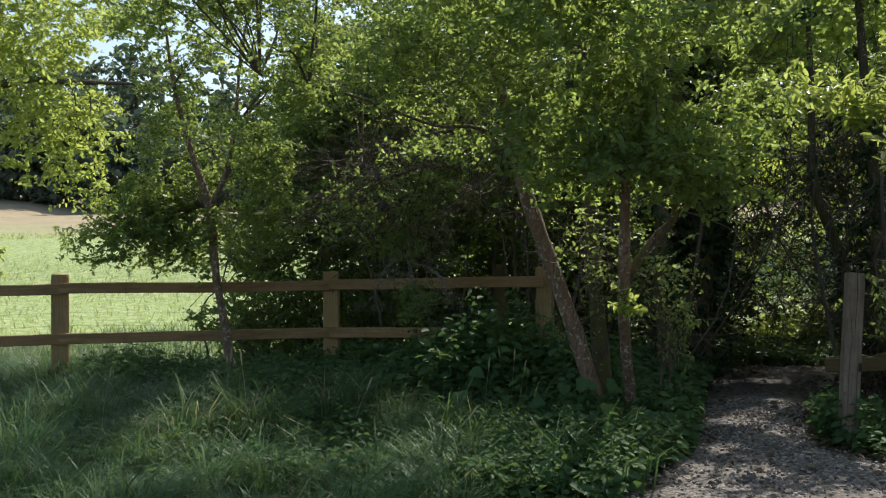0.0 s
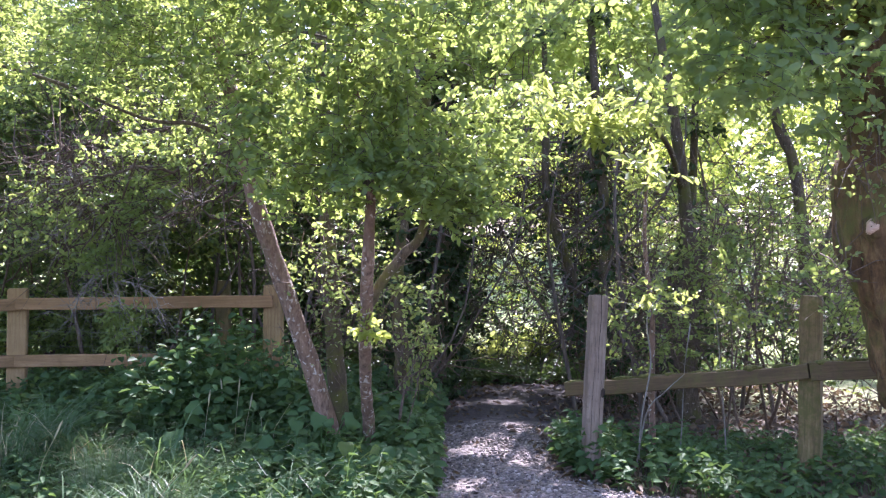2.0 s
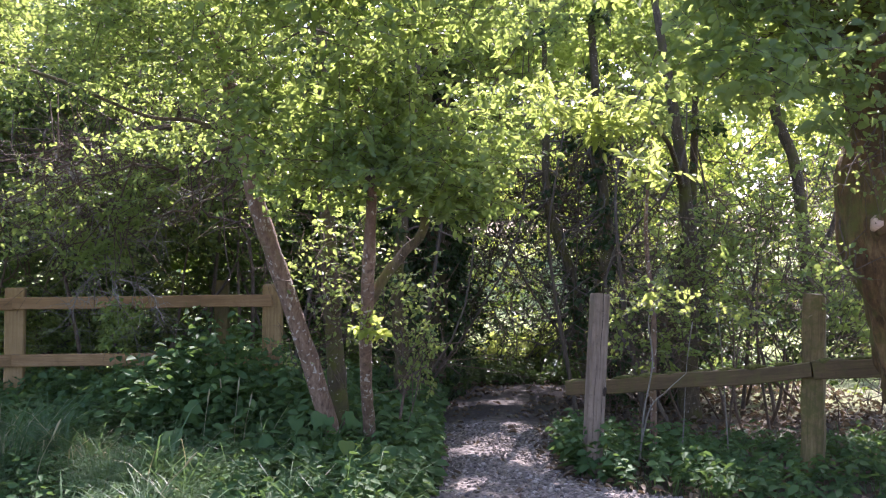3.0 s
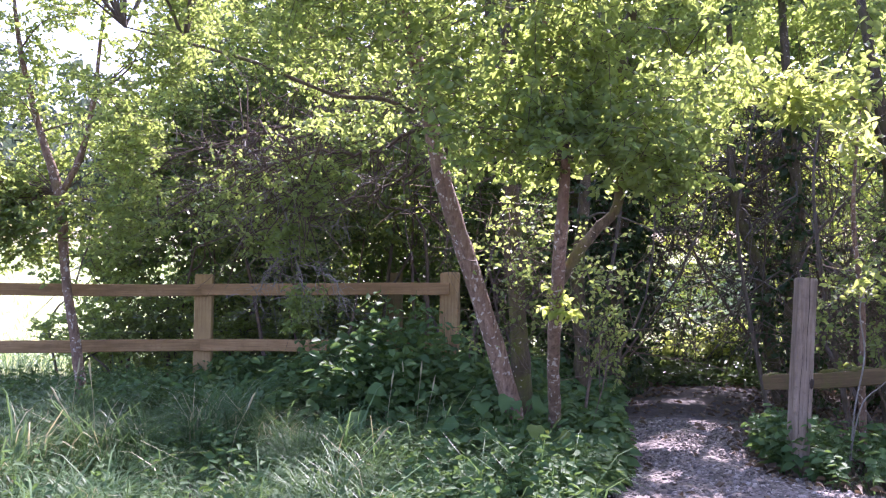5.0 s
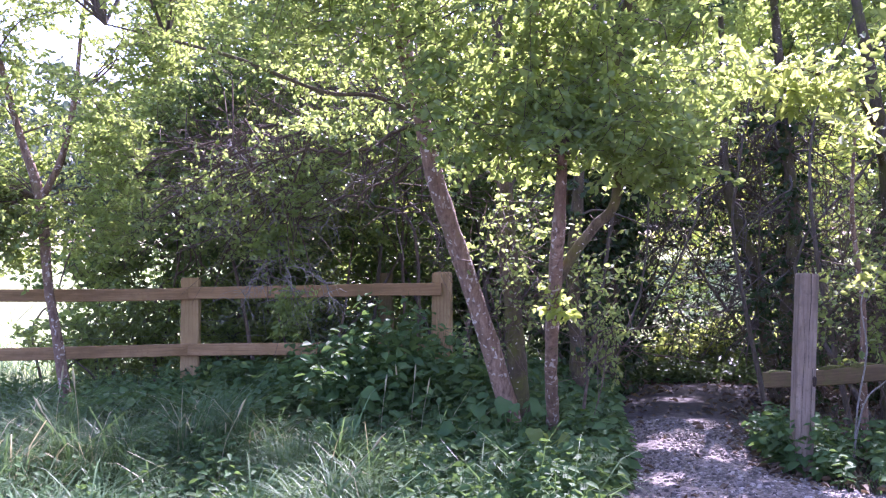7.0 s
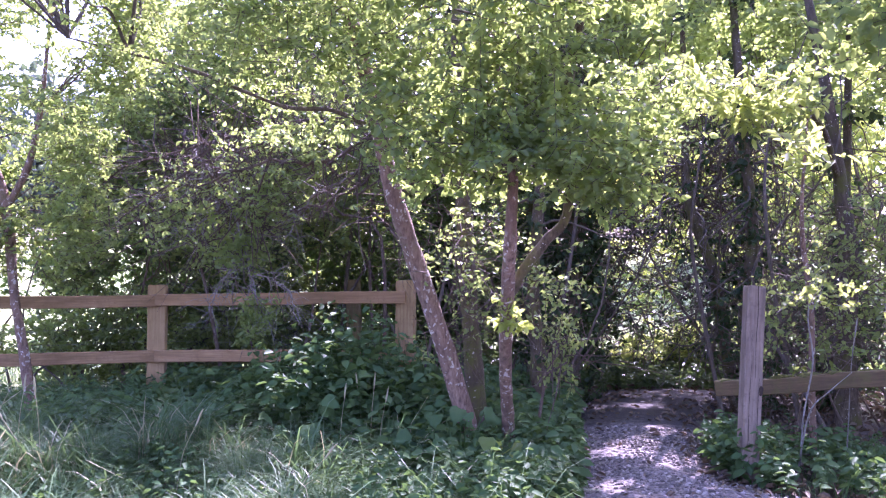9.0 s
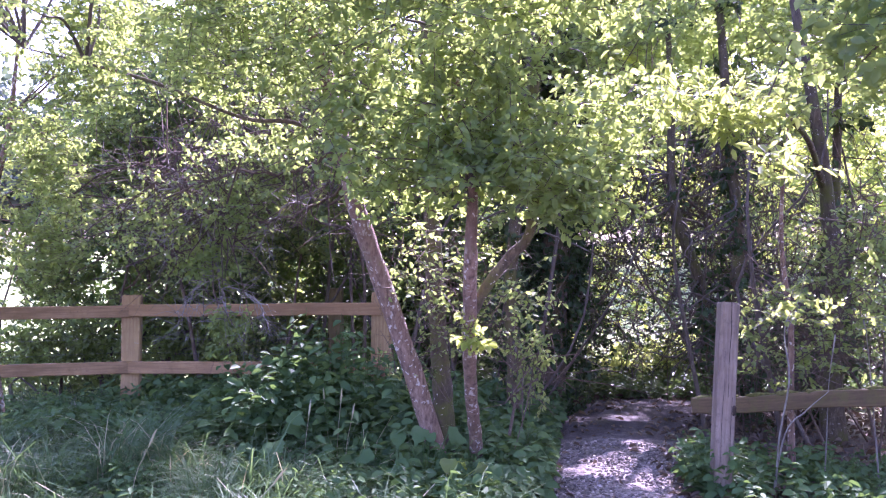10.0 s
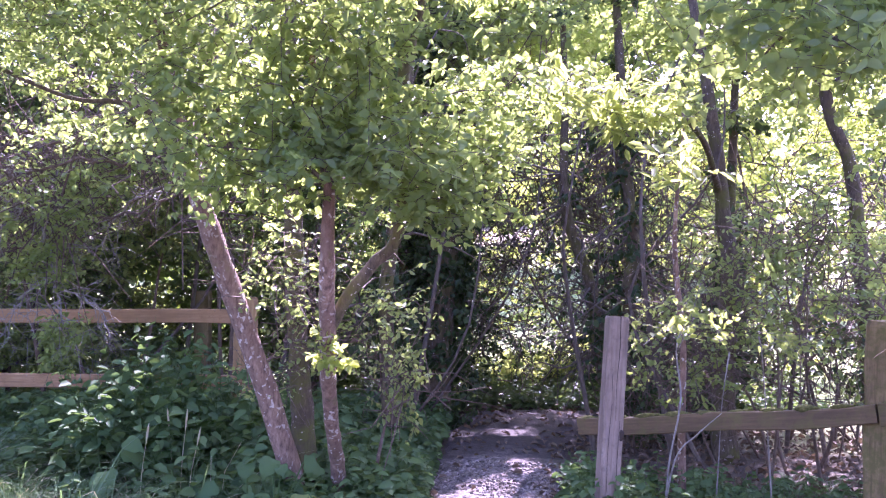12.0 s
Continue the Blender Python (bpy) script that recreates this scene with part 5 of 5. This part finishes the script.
def broad_plant(at, label, count, size, leaf, seed, tall=0.35):
    """A plant of few large stalked leaves."""
    rng = np.random.default_rng(seed)
    root = thing("broadleaf_plant", label, "plant", at)
    for k in range(count):
        ang, out, z = k * 2.4 + rng.random() * 0.6, 0.05 + 0.12 * rng.random(), tall * (0.35 + 0.65 * rng.random())
        tip = Vector(at) + Vector((math.cos(ang) * out, math.sin(ang) * out, z))
        d = Vector((math.cos(ang), math.sin(ang), -0.35 - 0.3 * rng.random())).normalized()
        n = (Vector((0, -0.6, 0.9)) + Vector(rng.normal(size=3)) * 0.25).normalized()
        sd = d.cross(n).normalized()
        n = sd.cross(d).normalized()
        ln = size * (0.7 + 0.6 * rng.random())
        bm = bmesh.new()
        rows = []
        for i in range(7):
            t = i / 6
            w = 0.40 * ln * math.sin(math.pi * min(1, 0.12 + 0.88 * t) ** 0.62) * (1 - 0.15 * t) if i < 6 else 0.002
            c = tip + d * ln * t - n * ln * 0.22 * t * t
            rows.append([bm.verts.new(c + sd * w * s + n * (abs(s) * w * 0.3 - abs(s) ** 3 * w * 0.25 + 0.012 * math.sin(i * 2.2 + s * 3) * abs(s))) for s in (-1, -0.5, 0, 0.5, 1)])
        for i in range(6):
            for j in range(4):
                bm.faces.new([rows[i][j], rows[i][j + 1], rows[i + 1][j + 1], rows[i + 1][j]])
        blade = mesh_part("leaf", bm_mesh(bm, True), leaf, root)
        shape = Shape()
        tube(shape, smooth_line([(at[0], at[1], at[2] - 0.02, 0.005), (*((Vector(at) + tip) / 2 + Vector((0, 0, 0.05))), 0.004), (*tip, 0.003)], 4), 5)
        mesh_part("stalk", shape.mesh(), leaf, blade)


def build_shoots():
    """Slim stems standing behind the gate post."""
    for label, line, bark in [
            ("thin pale bramble cane standing behind the post", [(2.33, 6.3, -0.05, 0.006), (2.36, 6.3, 0.35, 0.0055), (2.42, 6.3, 0.7, 0.005), (2.40, 6.32, 1.0, 0.004), (2.50, 6.34, 1.2, 0.002)], M_TWIG_PALE),
            ("slim grey hazel stem beside the mossy rail", [(2.55, 6.75, -0.05, 0.026), (2.54, 6.75, 0.5, 0.023), (2.55, 6.78, 1.0, 0.02), (2.50, 6.8, 1.6, 0.015), (2.56, 6.85, 2.3, 0.006)], M_BARK),
            ("thin pale side cane leaning beside the rail", [(2.3, 6.26, -0.05, 0.006), (2.38, 6.25, 0.38, 0.005), (2.5, 6.25, 0.52, 0.004), (2.63, 6.24, 0.64, 0.002)], M_TWIG_PALE)]:
        root = thing("shoot", label, "shrub", (line[0][0], line[0][1], 0.0), "slim shoots behind the post")
        shape = Shape()
        tube(shape, smooth_line(line, 6), 7, 0.12, 0.04, line[0][0])
        mesh_part("stem", shape.mesh(), bark, root)


def build_seed_stalks():
    """Pale grass stalks with long seed heads standing over the verge."""
    for x, y, dx, h in [(-2.06, 5.4, -0.05, 0.64), (-2.1, 5.35, -0.2, 0.48), (-2.9, 4.9, 0.08, 0.55), (-1.2, 5.2, 0.14, 0.5), (-0.45, 4.7, 0.22, 0.42), (-3.6, 5.2, -0.1, 0.6), (-2.5, 5.9, 0.05, 0.6), (-0.5, 6.1, 0.04, 0.55), (-0.34, 6.3, 0.03, 0.6), (-0.27, 6.2, 0.06, 0.52), (-0.42, 6.45, -0.04, 0.58)]:
        root = thing("seed_stalk", "pale grass stalk with a long seed head", "grass", (x, y, 0.0), "seed stalks over the verge")
        shape, head = Shape(), Shape()
        tube(shape, smooth_line([(x, y, -0.02, 0.0025), (x + dx * 0.3, y, h * 0.5, 0.002), (x + dx * 0.8, y, h * 0.82, 0.0016)], 5), 5)
        mesh_part("stalk", shape.mesh(), M_STRAW, root)
        tube(head, smooth_line([(x + dx * 0.8, y, h * 0.81, 0.002), (x + dx * 0.9, y, h * 0.88, 0.0055), (x + dx, y, h * 0.95, 0.005), (x + dx * 1.1, y, h, 0.0015)], 5), 7, 0.5, 0.1, x)
        mesh_part("seed_head", head.mesh(), M_STRAW, root)


def build_litter():
    n = 5200
    x, y = 1.2 + 4.3 * RNG.random(n), 5.0 + 6.5 * RNG.random(n)
    more = 1300
    x, y = np.concatenate([x, -2.5 + 3.6 * RNG.random(more)]), np.concatenate([y, 5.6 + 4.0 * RNG.random(more)])
    a, e = edge_at(y)
    inside = (x > a + 0.12) & (x < e - 0.12) & (y < 10.5)
    keep = ~inside | (RNG.random(len(x)) < np.where(y > 8.0, 0.35, 0.12))
    x, y = x[keep], y[keep]
    n = len(x)
    base = np.stack([x, y, 0.02 + 0.035 * RNG.random(n)], 1)
    ang = RNG.random(n) * 6.28
    way = unit(np.stack([np.cos(ang), np.sin(ang), 0.25 * RNG.normal(size=n)], 1))
    nrm = unit(np.array([0, 0, 1.0]) + 0.4 * RNG.normal(size=(n, 3)))
    ln = 0.035 + 0.045 * RNG.random(n)
    v, q = leaf_quads(base, way, nrm, ln, ln * 0.6, 0.3, 0.3)
    tagged(mesh_part("leaf_litter", quads_mesh("litter", v, q), M_LITTER), "dry brown fallen leaves on the woodland floor", "leaf litter", kind="stuff")


def build_low_plants():
    def near(n):
        x = 0.9 - 3.6 * RNG.random(n) ** 1.5
        start = 5.5 + 0.95 * np.clip(-x / 0.6, 0, 1)
        return x, start + (8.9 - start) * RNG.random(n) - 0.25 * np.maximum(0, x)
    weeds("nettle_patch", "shaded nettles and leafy weeds along the fence foot", 3500, near, lambda x, y: 0.26 + 0.06 * np.clip(y - 5.6, 0, 2) + 0.05 * np.sin(x * 5) + 0.06 * np.sin(x * 2.3 + y * 4) + 0.6 * np.exp(-((x + 0.55) / 0.85) ** 2 - ((y - 6.95) / 0.65) ** 2), 0.115, 1, M_WEED, 8, 0.62)
    def verge(n):
        return -3.2 + 4.0 * RNG.random(n) ** 0.6, 4.0 + 2.4 * RNG.random(n)
    weeds("verge_weeds", "leafy weeds growing through the verge grass", 480, verge, lambda x, y: 0.25 + 0.06 * np.sin(x * 6 + y * 3), 0.07, 7, M_WEED, 9, 0.55)
    def foot(n):
        return -5.2 + 4.2 * RNG.random(n), 6.75 + 1.1 * RNG.random(n)
    weeds("fence_foot_weeds", "dark leafy weeds hiding the foot of the fence", 1300, foot, lambda x, y: 0.36 + 0.06 * np.sin(x * 4) + 0 * y, 0.085, 6, M_WEED, 8, 0.5)
    def edge(n):
        y = 4.2 + 6.6 * RNG.random(n)
        a, _ = edge_at(y)
        return a - 0.03 - 0.85 * RNG.random(n) ** 1.3, y
    weeds("path_edge_weeds", "broad-leaved weeds spilling onto the gravel edge", 2000, edge, lambda x, y: 0.26 + 0.05 * np.sin(y * 4), 0.08, 2, M_WEED, 8, 0.72)
    def right(n):
        y = 5.2 + 1.9 * RNG.random(n)
        _, b = edge_at(y)
        return b + 0.02 + 3.3 * RNG.random(n) ** 1.3, y
    weeds("bramble_carpet", "low brambles and weeds under the mossy fence", 480, right, lambda x, y: 0.2 + 0.1 * np.exp(-((x - 2.2) ** 2) / 0.2) + 0 * y, 0.08, 3, M_WEED, 8, 0.66)
    def tuft(n):
        return 1.68 + 0.28 * RNG.normal(size=n) * 0.6 + 0.12, 6.35 + 0.5 * RNG.normal(size=n) * 0.5
    weeds("post_foot_weeds", "leafy weeds crowding the foot of the post", 190, tuft, lambda x, y: 0.34 + 0 * x, 0.085, 4, M_WEED, 8, 0.7)
    def bank(n):
        return -0.5 + 5.5 * RNG.random(n), 10.6 + 1.5 * RNG.random(n)
    # leaf colour carries the shade at the path's end
    weeds("bank_weeds", "low growth on the bank closing the path, darkened for shade", 2000, bank, lambda x, y: 0.17 + 0.26 * (y - 10.6), 0.085, 5, M_LEAF_SHADE)
    broad_plant((0.30, 5.72, 0), "burdock with large heart-shaped leaves by the trunk", 9, 0.125, M_WEED, 5, 0.56)
    broad_plant((0.12, 5.9, 0), "broad-leaved dock at the foot of the trees", 7, 0.13, M_WEED, 6, 0.45)
    # no sun gap here; the leaf colour itself plays the sunlit leaf
    broad_plant((0.42, 5.62, 0.0), "dock plant with yellow-green leaves coloured as sunlit", 4, 0.15, M_LEAF_SUNLIT, 8, 0.44)
    broad_plant((0.62, 5.75, 0.0), "low dock plant beside the gravel", 6, 0.12, M_WEED, 11, 0.3)
    broad_plant((-0.75, 6.3, 0), "tall dock with drooping leaves in the nettles", 8, 0.16, M_WEED, 9, 0.5)


# ---- distance ----
def build_distance():
    spots = [(-96 + 7.2 * k, 70 + 3 * math.sin(k * 2.1), 8.5 + 1.5 * math.sin(k * 3.7), 8.5 + 2 * math.sin(k * 1.3)) for k in range(17)]
    spots += [(-100 + 13 * k, 92 + 4 * math.sin(k), 12, 17 + 2 * math.sin(k * 2.3)) for k in range(7)]
    for n, (x, y, w, h) in enumerate(spots):
        z = float(rise(np.array(x), np.array(y)))
        root = thing("far_tree", "distant broad woodland tree beyond the field" if h < 15 else "tall hazy tree on the far skyline", "tree", (x, y, z), "far woodland edge")
        shape = Shape()
        tube(shape, smooth_line([(x, y, z - 0.5, 0.4), (x + 0.3, y, z + h * 0.4, 0.3), (x, y, z + h * 0.85, 0.08)], 4), 7, 0.1)
        mesh_part("trunk", shape.mesh(), M_BARK_DARK, root)
        crown = Shape()
        c = in_blobs([(x, y, z + h * 0.55, w * 0.6, w * 0.55, h * 0.42), (x + w * 0.25, y - 1, z + h * 0.25, w * 0.6, w * 0.45, h * 0.27), (x - w * 0.3, y, z + h * 0.42, w * 0.4, w * 0.4, h * 0.28), (x, y - 1.5, z + h * 0.1, w * 0.75, w * 0.3, h * 0.17)], 620, 0.35, 2.5, n * 3.0)
        sprays(crown, None, c, 9, 2.0, 0.75, 0.1, 0.5, 0.8, False)
        mesh_part("crown", crown.mesh(), M_FAR_HAZE, root)
    # trees behind the walker, over the clearing
    for n, (x, y, w, h) in enumerate([(-9, -24, 7, 9), (5, -26, 7, 9), (17, -12, 7, 9), (13, 6, 6, 8)]):
        root = thing("edge_tree", "leafy tree at the edge of the clearing", "tree", (x, y, 0), "trees round the clearing")
        shape = Shape()
        tube(shape, smooth_line([(x, y, -0.3, 0.25), (x + 0.2, y, h * 0.4, 0.2), (x, y, h * 0.85, 0.05)], 4), 8, 0.1)
        mesh_part("trunk", shape.mesh(), M_BARK_DARK, root)
        crown = Shape()
        sprays(crown, None, in_blobs([(x, y, h * 0.6, w * 0.5, w * 0.5, h * 0.4), (x + 1, y, h * 0.35, w * 0.45, w * 0.4, h * 0.28)], 900, 0.3, 1.5, 50 + n), 10, 0.8, 0.22, 0.1, 0.5, 0.7, False)
        mesh_part("crown", crown.mesh(), M_LEAF, root)


build_ground()
build_path()
build_left_fence()
build_right_fence()
build_trees()
build_ivy_trees()
build_bushes()
build_distance()
build_grass()
build_low_plants()
build_litter()
build_shoots()
build_seed_stalks()
